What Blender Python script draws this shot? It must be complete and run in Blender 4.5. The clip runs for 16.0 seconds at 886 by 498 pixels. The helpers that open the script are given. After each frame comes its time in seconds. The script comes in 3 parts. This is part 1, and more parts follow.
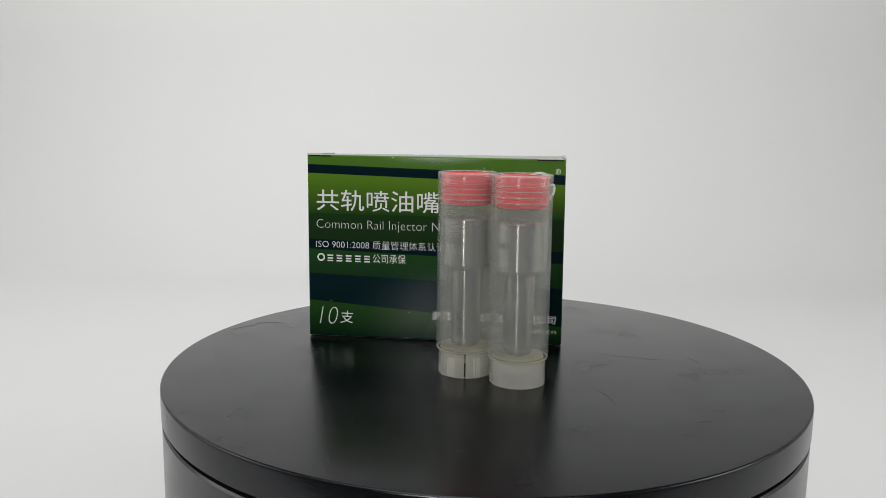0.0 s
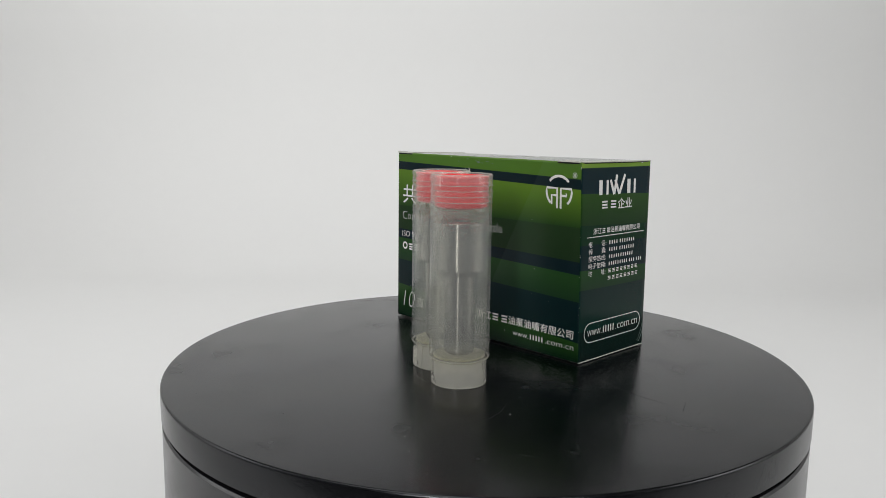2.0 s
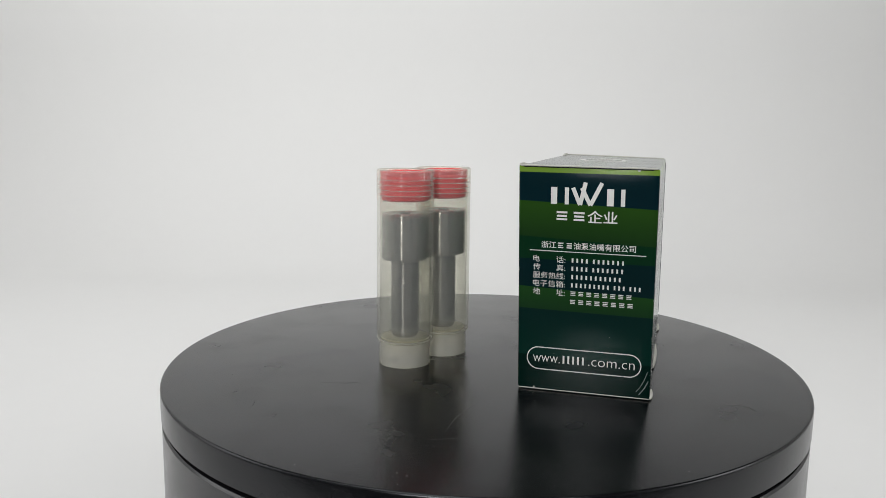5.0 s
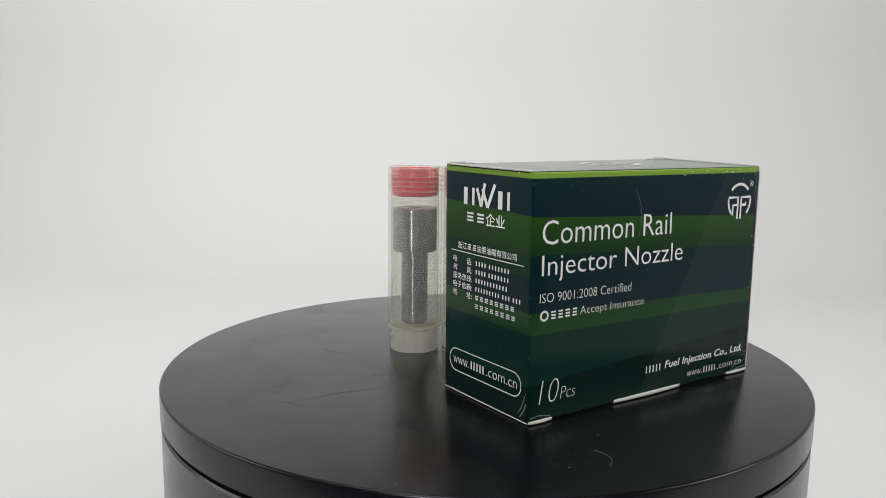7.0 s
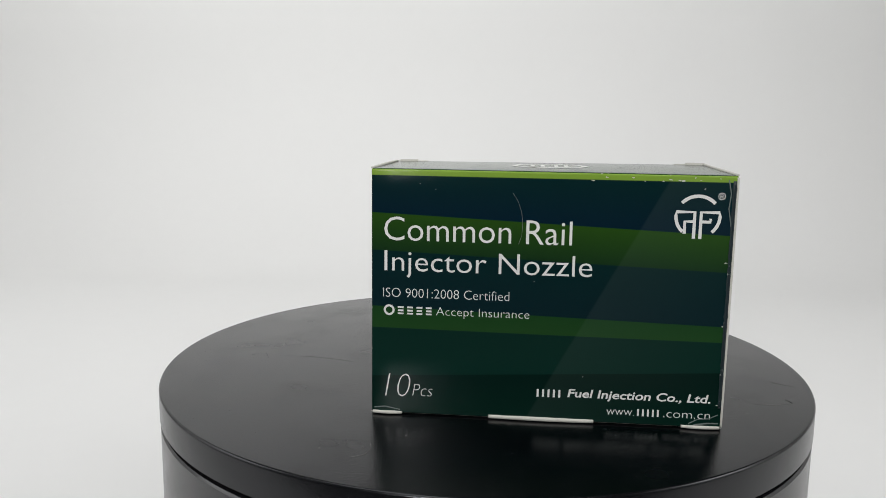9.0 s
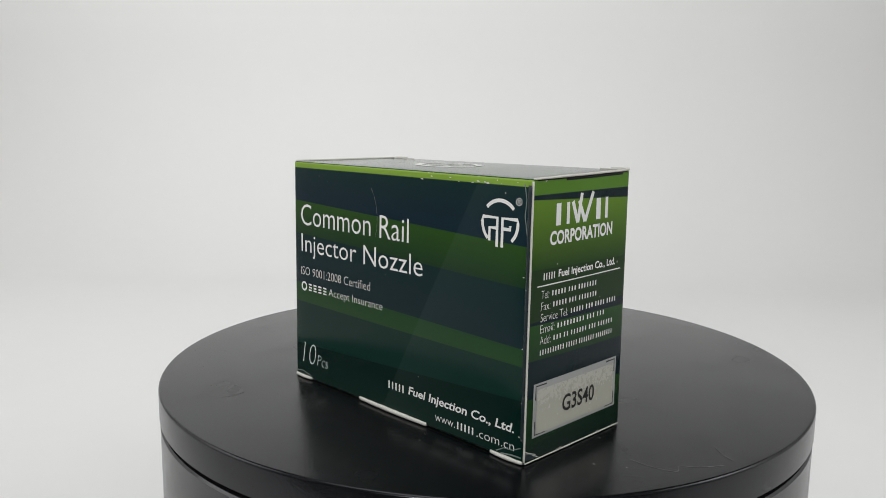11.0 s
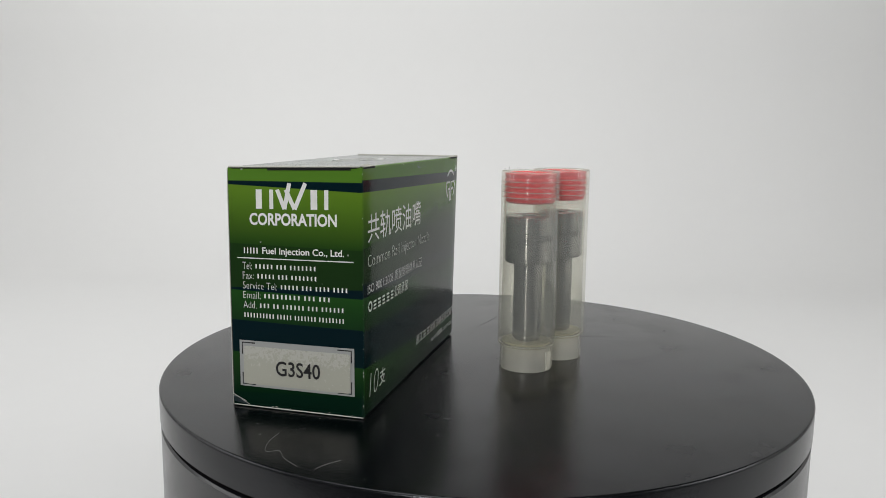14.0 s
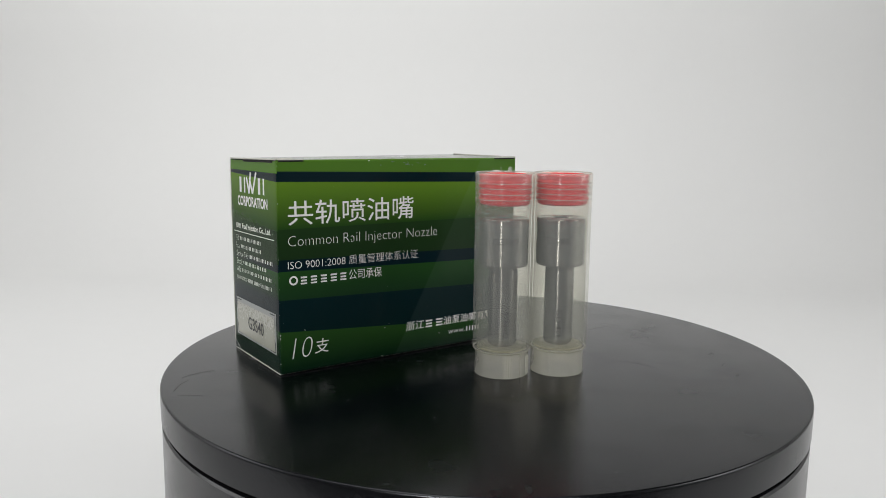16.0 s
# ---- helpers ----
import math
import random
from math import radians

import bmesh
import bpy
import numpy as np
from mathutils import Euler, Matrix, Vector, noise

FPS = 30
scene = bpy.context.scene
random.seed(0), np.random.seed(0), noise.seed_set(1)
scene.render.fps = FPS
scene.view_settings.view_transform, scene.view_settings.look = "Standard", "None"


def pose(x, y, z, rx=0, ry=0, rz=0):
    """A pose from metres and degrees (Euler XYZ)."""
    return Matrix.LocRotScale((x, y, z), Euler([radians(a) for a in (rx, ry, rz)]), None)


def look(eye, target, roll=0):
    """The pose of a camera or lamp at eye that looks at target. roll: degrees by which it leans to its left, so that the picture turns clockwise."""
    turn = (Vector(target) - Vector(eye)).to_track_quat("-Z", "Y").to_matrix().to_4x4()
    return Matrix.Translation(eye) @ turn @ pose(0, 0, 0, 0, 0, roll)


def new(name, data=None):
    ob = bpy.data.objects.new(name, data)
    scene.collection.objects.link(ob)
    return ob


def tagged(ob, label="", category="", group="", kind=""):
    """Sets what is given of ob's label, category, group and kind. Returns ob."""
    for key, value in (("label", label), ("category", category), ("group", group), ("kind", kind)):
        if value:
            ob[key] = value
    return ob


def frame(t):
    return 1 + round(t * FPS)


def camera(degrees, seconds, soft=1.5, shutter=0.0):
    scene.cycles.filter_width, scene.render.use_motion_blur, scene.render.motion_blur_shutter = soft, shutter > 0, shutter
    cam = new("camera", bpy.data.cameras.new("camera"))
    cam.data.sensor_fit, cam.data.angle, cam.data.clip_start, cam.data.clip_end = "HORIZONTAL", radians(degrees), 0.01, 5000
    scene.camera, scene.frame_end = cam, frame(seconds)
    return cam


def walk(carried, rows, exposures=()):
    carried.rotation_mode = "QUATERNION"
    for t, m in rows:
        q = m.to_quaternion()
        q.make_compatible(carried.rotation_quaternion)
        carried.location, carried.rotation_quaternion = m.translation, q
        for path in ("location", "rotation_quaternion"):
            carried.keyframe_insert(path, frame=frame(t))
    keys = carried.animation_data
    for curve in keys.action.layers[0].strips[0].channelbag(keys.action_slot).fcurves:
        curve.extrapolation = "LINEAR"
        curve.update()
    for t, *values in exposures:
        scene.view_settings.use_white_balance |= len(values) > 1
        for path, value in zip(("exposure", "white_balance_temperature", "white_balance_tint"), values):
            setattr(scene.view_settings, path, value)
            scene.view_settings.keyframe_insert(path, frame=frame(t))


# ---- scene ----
# ================= camera =================
cam = camera(58.81, 16.0, soft=0.85)
EYE, AIM = Vector((0.0, -0.2813, 0.08415)), Vector((-0.05196, 0.98669, -0.15404))
BREATH = [(0.0, 0.0), (4.5, 0.0), (7.0, 0.8), (8.5, 0.92), (11.0, 1.37), (12.5, 1.37), (14.5, 0.57), (16.0, 0.0)]


def cam_pose(creep):
    eye = EYE + AIM * creep * 0.001
    return look(eye, eye + AIM, 0.679)


walk(cam, [(t, cam_pose(c)) for t, c in BREATH], [(0.0, 0.06), (2.5, 0.05), (4.0, 0.09), (7.5, 0.15), (8.5, 0.17), (11.0, 0.12), (12.5, 0.06), (14.0, 0.08), (16.0, 0.12)])

# ================= light =================
world = bpy.data.worlds.new("studio_air")
scene.world = world
world.use_nodes = True
world.node_tree.nodes["Background"].inputs[0].default_value = (0.9, 0.95, 1.0, 1)
world.node_tree.nodes["Background"].inputs[1].default_value = 0.05


def area_lamp(name, eye, target, sx, sy, watts, colour=(1, 1, 1)):
    data = bpy.data.lights.new(name, "AREA")
    data.shape, data.size, data.size_y, data.energy, data.color = "RECTANGLE", sx, sy, watts, colour
    ob = new(name, data)
    ob.matrix_world = look(eye, target)
    return ob


area_lamp("softbox_top", (-0.15, -0.15, 1.04), (-0.1, -0.1, 0.0), 0.9, 0.7, 3.6)
# two invented fills that even out the backdrop's brightness
area_lamp("fill_backdrop", (-0.71, 0.22, 0.95), (-0.72, 0.85, 0.80), 0.74, 0.25, 3.8)
area_lamp("fill_backdrop", (0.50, 0.22, 0.95), (0.52, 0.85, 0.80), 0.80, 0.25, 1.45)
area_lamp("softbox_strip", (-0.20, -0.78, 0.36), (0.0, 0.0, 0.03), 0.06, 0.48, 2.3)
# front and side fills, added out of view to lift carton and tubes
area_lamp("fill_front", (0.15, -0.80, 0.95), (0.0, 0.0, 0.03), 0.6, 0.4, 3.2)
area_lamp("fill_east", (0.95, -0.10, 0.62), (0.0, 0.0, 0.03), 0.5, 0.5, 2.4)
area_lamp("fill_west", (-0.95, -0.05, 0.62), (0.0, 0.0, 0.03), 0.5, 0.5, 1.4)

# ================= materials =================
def node_mat(name):
    m = bpy.data.materials.new(name)
    m.use_nodes = True
    nt = m.node_tree
    return m, nt, nt.nodes["Principled BSDF"]


def add(nt, kind, **values):
    n = nt.nodes.new(kind)
    for k, v in values.items():
        if k == "op":
            n.operation = v
        elif k == "ins":
            for i, s in v.items():
                if isinstance(s, bpy.types.NodeSocket):
                    nt.links.new(s, n.inputs[i])
                else:
                    n.inputs[i].default_value = s
    return n


def math_(nt, op, a, b=0.0, c=0.0, clamp=False):
    n = add(nt, "ShaderNodeMath", op=op, ins={0: a, 1: b, 2: c})
    n.use_clamp = clamp
    return n.outputs[0]


def mix_(nt, fac, a, b):
    n = nt.nodes.new("ShaderNodeMix")
    n.data_type = "RGBA"
    for sock, v in ((n.inputs[0], fac), (n.inputs[6], a), (n.inputs[7], b)):
        if isinstance(v, bpy.types.NodeSocket):
            nt.links.new(v, sock)
        elif isinstance(v, (tuple, list)):
            sock.default_value = (*v[:3], 1)
        else:
            sock.default_value = v
    return n.outputs[2]


def noise_(nt, coord, scale, detail=3.0, rough=0.55):
    n = add(nt, "ShaderNodeTexNoise", ins={"Scale": scale, "Detail": detail, "Roughness": rough})
    nt.links.new(coord, n.inputs["Vector"])
    return n.outputs["Fac"]


def ramp_(nt, fac, lo, hi):
    n = add(nt, "ShaderNodeMapRange", ins={0: fac, 1: lo, 2: hi, 3: 0.0, 4: 1.0})
    n.interpolation_type = "SMOOTHSTEP"
    return n.outputs[0]


def bump_(nt, b, height, strength, dist):
    n = add(nt, "ShaderNodeBump", ins={"Strength": strength, "Distance": dist})
    nt.links.new(height, n.inputs["Height"])
    nt.links.new(n.outputs[0], b.inputs["Normal"])


def object_coord(nt):
    return nt.nodes.new("ShaderNodeTexCoord").outputs["Object"]


def plain(name, colour, rough, metal=0.0, grain=900.0, vary=0.08, bump=0.05, spec=0.5):
    """One surface with a fine grain and a broad mottling."""
    m, nt, b = node_mat(name)
    co = object_coord(nt)
    fine, broad = noise_(nt, co, grain), noise_(nt, co, grain / 18)
    tone = math_(nt, "MULTIPLY_ADD", math_(nt, "ADD", fine, broad), vary, 1 - vary)
    lo = mix_(nt, 1.0, colour, colour)
    hsv = nt.nodes.new("ShaderNodeHueSaturation")
    nt.links.new(lo, hsv.inputs["Color"])
    nt.links.new(tone, hsv.inputs["Value"])
    nt.links.new(hsv.outputs[0], b.inputs["Base Color"])
    nt.links.new(math_(nt, "MULTIPLY_ADD", broad, 0.16, rough - 0.08), b.inputs["Roughness"])
    b.inputs["Metallic"].default_value = metal
    b.inputs["Specular IOR Level"].default_value = spec
    bump_(nt, b, fine, bump, 0.0002)
    return m


def lin(r, g, b, gain=1.0):
    """Linear colour from display values 0 to 255."""
    f = lambda c: gain * ((c / 255 / 12.92) if c < 10.3 else ((c / 255 + 0.055) / 1.055) ** 2.4)
    grey = 0.3 * f(r) + 0.6 * f(g) + 0.1 * f(b)
    return tuple(f(c) * 0.94 + grey * 0.06 for c in (r, g, b))


def platter_material():
    """Black satin lacquer with orange peel, dust and greasy patches."""
    m, nt, b = node_mat("black_satin_lacquer")
    co = object_coord(nt)
    peel, broad, dust = noise_(nt, co, 1300, 2), noise_(nt, co, 38, 4), noise_(nt, co, 1500, 2, 0.5)
    smear = noise_(nt, co, 14, 3)
    speck = ramp_(nt, dust, 0.74, 0.78)
    colour = mix_(nt, math_(nt, "MULTIPLY", speck, 0.30), (0.0006, 0.0008, 0.0014), (0.14, 0.14, 0.135))
    nt.links.new(colour, b.inputs["Base Color"])
    b.inputs["Specular IOR Level"].default_value = 0.47
    b.inputs["Specular Tint"].default_value = (0.93, 0.95, 1.0, 1)
    rough = math_(nt, "MULTIPLY_ADD", ramp_(nt, broad, 0.45, 0.75), 0.07, math_(nt, "MULTIPLY_ADD", smear, 0.06, 0.19))
    nt.links.new(rough, b.inputs["Roughness"])
    bump_(nt, b, math_(nt, "ADD", peel, math_(nt, "MULTIPLY", speck, 0.5)), 0.34, 0.00010)
    return m


PRINT_GAIN = 0.65


def print_material(name, w, h, bands, diag=None):
    """Glossy printed carton: slanting bands, listed from the top as (v left, v right of the band's top, upper colour, lower colour)."""
    m, nt, b = node_mat(name)
    uv = nt.nodes.new("ShaderNodeUVMap")
    sep = add(nt, "ShaderNodeSeparateXYZ", ins={0: uv.outputs[0]})
    u, v = sep.outputs[0], sep.outputs[1]
    colour = None
    for i, (vl, vr, top, low) in enumerate(bands):
        nl, nr = bands[i + 1][:2] if i + 1 < len(bands) else (0.0, 0.0)
        line = math_(nt, "MULTIPLY_ADD", u, (vr - vl) / w, vl)
        below = math_(nt, "MULTIPLY_ADD", u, (nr - nl) / w, nl)
        depth = math_(nt, "SUBTRACT", line, v)
        fade = math_(nt, "DIVIDE", depth, math_(nt, "SUBTRACT", line, below), clamp=True)
        shade = mix_(nt, fade, lin(*top, PRINT_GAIN), lin(*low, PRINT_GAIN))
        if colour is None:
            colour = shade
        else:
            mask = math_(nt, "MULTIPLY", depth, 5.0, clamp=True)
            colour = mix_(nt, mask, colour, shade)
    if diag:
        (u1, v1), (u0, v0) = diag
        edge = math_(nt, "MULTIPLY_ADD", v, (u1 - u0) / (v1 - v0), u0 - v0 * (u1 - u0) / (v1 - v0))
        side = math_(nt, "MULTIPLY", math_(nt, "SUBTRACT", u, edge), 1.5, clamp=True)
        fall = math_(nt, "SUBTRACT", 1.0, math_(nt, "DIVIDE", math_(nt, "SUBTRACT", u, edge), 45.0), clamp=True)
        colour = mix_(nt, math_(nt, "MULTIPLY", math_(nt, "MULTIPLY", side, fall), 0.013), colour, (0.6, 0.75, 0.7))
    co = object_coord(nt)
    fine, broad = noise_(nt, co, 1500, 3), noise_(nt, co, 60, 3)
    # rubbed edges where the white board shows
    eu = math_(nt, "MINIMUM", u, math_(nt, "SUBTRACT", w, u))
    ev = math_(nt, "MINIMUM", v, math_(nt, "SUBTRACT", h, v))
    e = math_(nt, "MINIMUM", eu, ev)
    near = math_(nt, "SUBTRACT", 1.0, math_(nt, "DIVIDE", e, 0.75), clamp=True)
    chips = noise_(nt, co, 420, 4, 0.7)
    worn = ramp_(nt, math_(nt, "ADD", math_(nt, "MULTIPLY", near, 0.30), chips), 0.80, 0.90)
    dots = ramp_(nt, noise_(nt, co, 700, 1), 0.80, 0.83)
    worn = math_(nt, "MAXIMUM", math_(nt, "MULTIPLY", worn, 0.75), math_(nt, "MULTIPLY", dots, 0.4))
    colour = mix_(nt, worn, colour, (0.62, 0.63, 0.58))
    nt.links.new(colour, b.inputs["Base Color"])
    nt.links.new(math_(nt, "MULTIPLY_ADD", broad, 0.08, 0.08), b.inputs["Roughness"])
    b.inputs["Specular IOR Level"].default_value = 0.14
    bump_(nt, b, math_(nt, "ADD", math_(nt, "MULTIPLY", broad, 3.0), fine), 0.12, 0.0002)
    return m


def plastic_material(name, tint, milk, rough, chalk=0.22):
    """Milky translucent polypropylene: clear plastic with a share of milk in it and a soft gloss."""
    m, nt, b = node_mat(name)
    nt.nodes.remove(b)
    co = object_coord(nt)
    cloud, streak = noise_(nt, co, 130, 3), noise_(nt, co, 1200, 2)
    trans, diff, clear, gloss = [nt.nodes.new("ShaderNodeBsdf" + k) for k in ("Translucent", "Diffuse", "Transparent", "Glossy")]
    both, body, out = [nt.nodes.new("ShaderNodeMixShader") for _ in range(3)]
    both.inputs[0].default_value = chalk
    for k, n in ((1, trans), (2, diff)):
        n.inputs[0].default_value = (*tint, 1)
        nt.links.new(n.outputs[0], both.inputs[k])
    clear.inputs[0].default_value = (0.998, 0.99, 0.95, 1)
    nt.links.new(math_(nt, "MULTIPLY_ADD", cloud, 0.06, milk - 0.03), body.inputs[0])
    nt.links.new(clear.outputs[0], body.inputs[1])
    nt.links.new(both.outputs[0], body.inputs[2])
    facing = nt.nodes.new("ShaderNodeLayerWeight")
    facing.inputs[0].default_value = 0.5
    sheen = math_(nt, "MULTIPLY_ADD", math_(nt, "POWER", facing.outputs["Facing"], 1.8), 0.22, 0.02)
    gloss.inputs["Roughness"].default_value = rough
    nt.links.new(sheen, out.inputs[0])
    nt.links.new(body.outputs[0], out.inputs[1])
    nt.links.new(gloss.outputs[0], out.inputs[2])
    bmp = add(nt, "ShaderNodeBump", ins={"Strength": 0.06, "Distance": 0.0001, "Height": streak})
    nt.links.new(bmp.outputs[0], gloss.inputs["Normal"])
    nt.links.new(out.outputs[0], nt.nodes["Material Output"].inputs[0])
    return m


def steel_material():
    """Ground steel with fine rings from turning."""
    m, nt, b = node_mat("ground_steel")
    co = object_coord(nt)
    st = add(nt, "ShaderNodeMapping", ins={"Scale": (60, 60, 9000)})
    nt.links.new(co, st.inputs[0])
    rings = noise_(nt, st.outputs[0], 1.0, 2)
    broad = noise_(nt, co, 220, 3)
    b.inputs["Metallic"].default_value = 1.0
    nt.links.new(mix_(nt, broad, (0.35, 0.35, 0.35), (0.44, 0.435, 0.43)), b.inputs["Base Color"])
    nt.links.new(math_(nt, "MULTIPLY_ADD", rings, 0.03, 0.235), b.inputs["Roughness"])
    tan = nt.nodes.new("ShaderNodeTangent")
    tan.direction_type, tan.axis = "RADIAL", "Z"
    nt.links.new(tan.outputs[0], b.inputs["Tangent"])
    b.inputs["Anisotropic"].default_value = 1.0
    b.inputs["Anisotropic Rotation"].default_value = 0.25
    return m


M_PLATTER = platter_material()
M_BASE = plain("black_moulded_plastic", (0.016, 0.016, 0.018), 0.24, grain=1800, vary=0.25, bump=0.12)
# near-black that stands in for the shade inside gaps
M_GAP_SHADE = plain("dark_gap_shade", (0.004, 0.004, 0.004), 0.8)
M_SWEEP = plain("white_backdrop_paper", (0.80, 0.80, 0.79), 0.85, grain=60, vary=0.015, bump=0.01, spec=0.1)
M_ROOM = plain("grey_unseen_room", (0.08, 0.08, 0.083), 0.9, grain=40, vary=0.03, spec=0.1)
M_INK = plain("white_ink", (0.78, 0.78, 0.755), 0.35, grain=1500, vary=0.10, bump=0.02)
M_BLACK_INK = plain("black_ink", (0.012, 0.012, 0.013), 0.45, grain=1500, vary=0.1, bump=0.02)
M_BOARD = plain("white_paperboard", (0.58, 0.57, 0.52), 0.85, grain=1800, vary=0.15, bump=0.2, spec=0.2)
M_SILVER = plain("silver_grey_ink", (0.36, 0.37, 0.36), 0.4, grain=1800, vary=0.1, bump=0.02)
def torn_material():
    """Crushed dark print with white fibres breaking through."""
    m, nt, b = node_mat("crushed_print")
    chips = noise_(nt, object_coord(nt), 700, 4, 0.7)
    nt.links.new(mix_(nt, ramp_(nt, chips, 0.62, 0.72), (0.010, 0.020, 0.024), (0.55, 0.56, 0.52)), b.inputs["Base Color"])
    b.inputs["Roughness"].default_value = 0.35
    bump_(nt, b, chips, 0.5, 0.0004)
    return m


def sticker_material():
    """Cream label under clear tape, with silvery air bubbles toward its top."""
    m, nt, b = node_mat("cream_taped_label")
    co = object_coord(nt)
    sep = add(nt, "ShaderNodeSeparateXYZ", ins={0: co})
    bub = noise_(nt, co, 1100, 3, 0.65)
    high = ramp_(nt, sep.outputs[2], 0.0115, 0.0180)
    dots = ramp_(nt, math_(nt, "MULTIPLY_ADD", high, 0.22, bub), 0.62, 0.72)
    nt.links.new(mix_(nt, dots, (0.46, 0.46, 0.39), (0.49, 0.49, 0.44)), b.inputs["Base Color"])
    nt.links.new(math_(nt, "MULTIPLY_ADD", dots, 0.25, 0.18), b.inputs["Roughness"])
    bump_(nt, b, math_(nt, "ADD", dots, noise_(nt, co, 180, 2)), 0.25, 0.0002)
    return m


# pale tone for creases and for glints painted on the print
M_CREASE_GLINT = plain("creased_glinting_print", (0.16, 0.19, 0.18), 0.22, grain=1200, vary=0.5, bump=0.4)
M_TORN, M_STICKER = torn_material(), sticker_material()
M_TUBE = plastic_material("milky_polypropylene", (0.95, 0.98, 0.985), 0.165, 0.12, 0.5)
M_SKIRT = plastic_material("milky_skirt_plastic", (0.98, 0.975, 0.93), 0.28, 0.20, 0.6)
M_FLOOR = plastic_material("yellowed_plastic", (0.90, 0.86, 0.66), 0.45, 0.3)
# milkier plastic for moulded edges, whitened to stand in for refracted light
M_EDGE = plastic_material("milky_moulded_bright_edge", (0.97, 0.965, 0.92), 0.30, 0.15)
M_RED = plain("red_polyethylene", (0.74, 0.018, 0.028), 0.30, grain=700, vary=0.08, bump=0.05)
M_STEEL = steel_material()
M_ETCH = plain("etched_grey", (0.02, 0.02, 0.02), 0.7)
# near-black that paints the shade in the nozzle's holes and groove
M_RECESS_SHADE = plain("dark_recess_shade", (0.02, 0.018, 0.018), 0.5)
M_LINT = plain("pale_lint", (0.20, 0.195, 0.19), 0.9)
M_SCUFF = plain("dull_black_scuff", (0.012, 0.012, 0.013), 0.45, spec=0.3)
M_PALE = plain("pale_scratch", (0.11, 0.11, 0.11), 0.7, spec=0.2)

# ================= helpers =================
def mesh_from(name, bm, material):
    me = bpy.data.meshes.new(name)
    bm.to_mesh(me)
    bm.free()
    me.materials.append(material)
    return me


def part(name, bm, material, parent, label="", smooth=True):
    me = mesh_from(name, bm, material)
    for p in me.polygons:
        p.use_smooth = smooth
    ob = new(name, me)
    ob.parent = parent
    if label:
        tagged(ob, label)
    return ob


def lathe(profile, n=72, closed=True, a0=0.0, a1=360.0):
    """Turns a profile of (radius, height) about z. closed joins its last point to its first."""
    bm = bmesh.new()
    full = a1 - a0 > 359.9
    cols = []
    for k in range(n if full else n + 1):
        a = radians(a0 + (a1 - a0) * k / n)
        cols.append([bm.verts.new((r * math.cos(a), r * math.sin(a), z)) for r, z in profile])
    m = len(profile)
    for k in range(n):
        c, d = cols[k], cols[(k + 1) % len(cols)]
        for i in range(m if closed else m - 1):
            j = (i + 1) % m
            bm.faces.new((c[i], d[i], d[j], c[j]))
    if not full and closed:
        bm.faces.new(cols[0][::-1])
        bm.faces.new(cols[-1])
    bmesh.ops.remove_doubles(bm, verts=bm.verts, dist=1e-6)
    bmesh.ops.recalc_face_normals(bm, faces=bm.faces)
    return bm


def creased(ob, degrees=35):
    """Keeps the sharp rims of a turned mesh sharp."""
    bm = bmesh.new()
    bm.from_mesh(ob.data)
    for e in bm.edges:
        if len(e.link_faces) == 2 and e.calc_face_angle() > radians(degrees):
            e.smooth = False
    bm.to_mesh(ob.data)
    bm.free()
    return ob


def box_bm(x0, y0, z0, x1, y1, z1):
    bm = bmesh.new()
    bmesh.ops.create_cube(bm, size=1.0)
    for v in bm.verts:
        v.co = Vector(((x0 + x1) / 2 + v.co.x * (x1 - x0), (y0 + y1) / 2 + v.co.y * (y1 - y0), (z0 + z1) / 2 + v.co.z * (z1 - z0)))
    return bm


def letters(text, shear=0.0, bold=0.0):
    """Vertices and faces of a line of writing, scaled to the unit square."""
    cu = bpy.data.curves.new("writing", "FONT")
    cu.body, cu.size, cu.shear, cu.offset, cu.resolution_u = text, 1.0, shear, bold, 3
    ob = new("writing", cu)
    bpy.context.view_layer.update()
    me = bpy.data.meshes.new_from_object(ob.evaluated_get(bpy.context.evaluated_depsgraph_get()))
    co = [v.co.copy() for v in me.vertices]
    fs = [tuple(p.vertices) for p in me.polygons]
    bpy.data.objects.remove(ob)
    bpy.data.curves.remove(cu)
    bpy.data.meshes.remove(me)
    x0, x1 = min(c.x for c in co), max(c.x for c in co)
    y0, y1 = min(c.y for c in co), max(c.y for c in co)
    return [((c.x - x0) / (x1 - x0), (c.y - y0) / (y1 - y0)) for c in co], fs


def bars(spans, nx=10, ny=3):
    """Upright-edged bars, each (x0, y0, x1, y1) in the unit square, as small grids that can follow a bowed panel."""
    co, fs = [], []
    for x0, y0, x1, y1 in spans:
        k = len(co)
        co += [(x0 + (x1 - x0) * i / nx, y0 + (y1 - y0) * j / ny) for j in range(ny + 1) for i in range(nx + 1)]
        fs += [(k + j * (nx + 1) + i, k + j * (nx + 1) + i + 1, k + (j + 1) * (nx + 1) + i + 1, k + (j + 1) * (nx + 1) + i) for j in range(ny) for i in range(nx)]
    return co, fs


def stroke(points, width, closed=False):
    """A ribbon of that width along points, in millimetres."""
    co, fs = [], []
    n = len(points)
    for i, (x, y) in enumerate(points):
        a = points[(i - 1) % n] if closed or i else points[0]
        b = points[(i + 1) % n] if closed or i < n - 1 else points[-1]
        d = Vector((b[0] - a[0], b[1] - a[1])).normalized() * width / 2
        co += [(x - d.y, y + d.x), (x + d.y, y - d.x)]
    for i in range(n if closed else n - 1):
        j = (i + 1) % n
        fs.append((2 * i, 2 * i + 1, 2 * j + 1, 2 * j))
    return co, fs


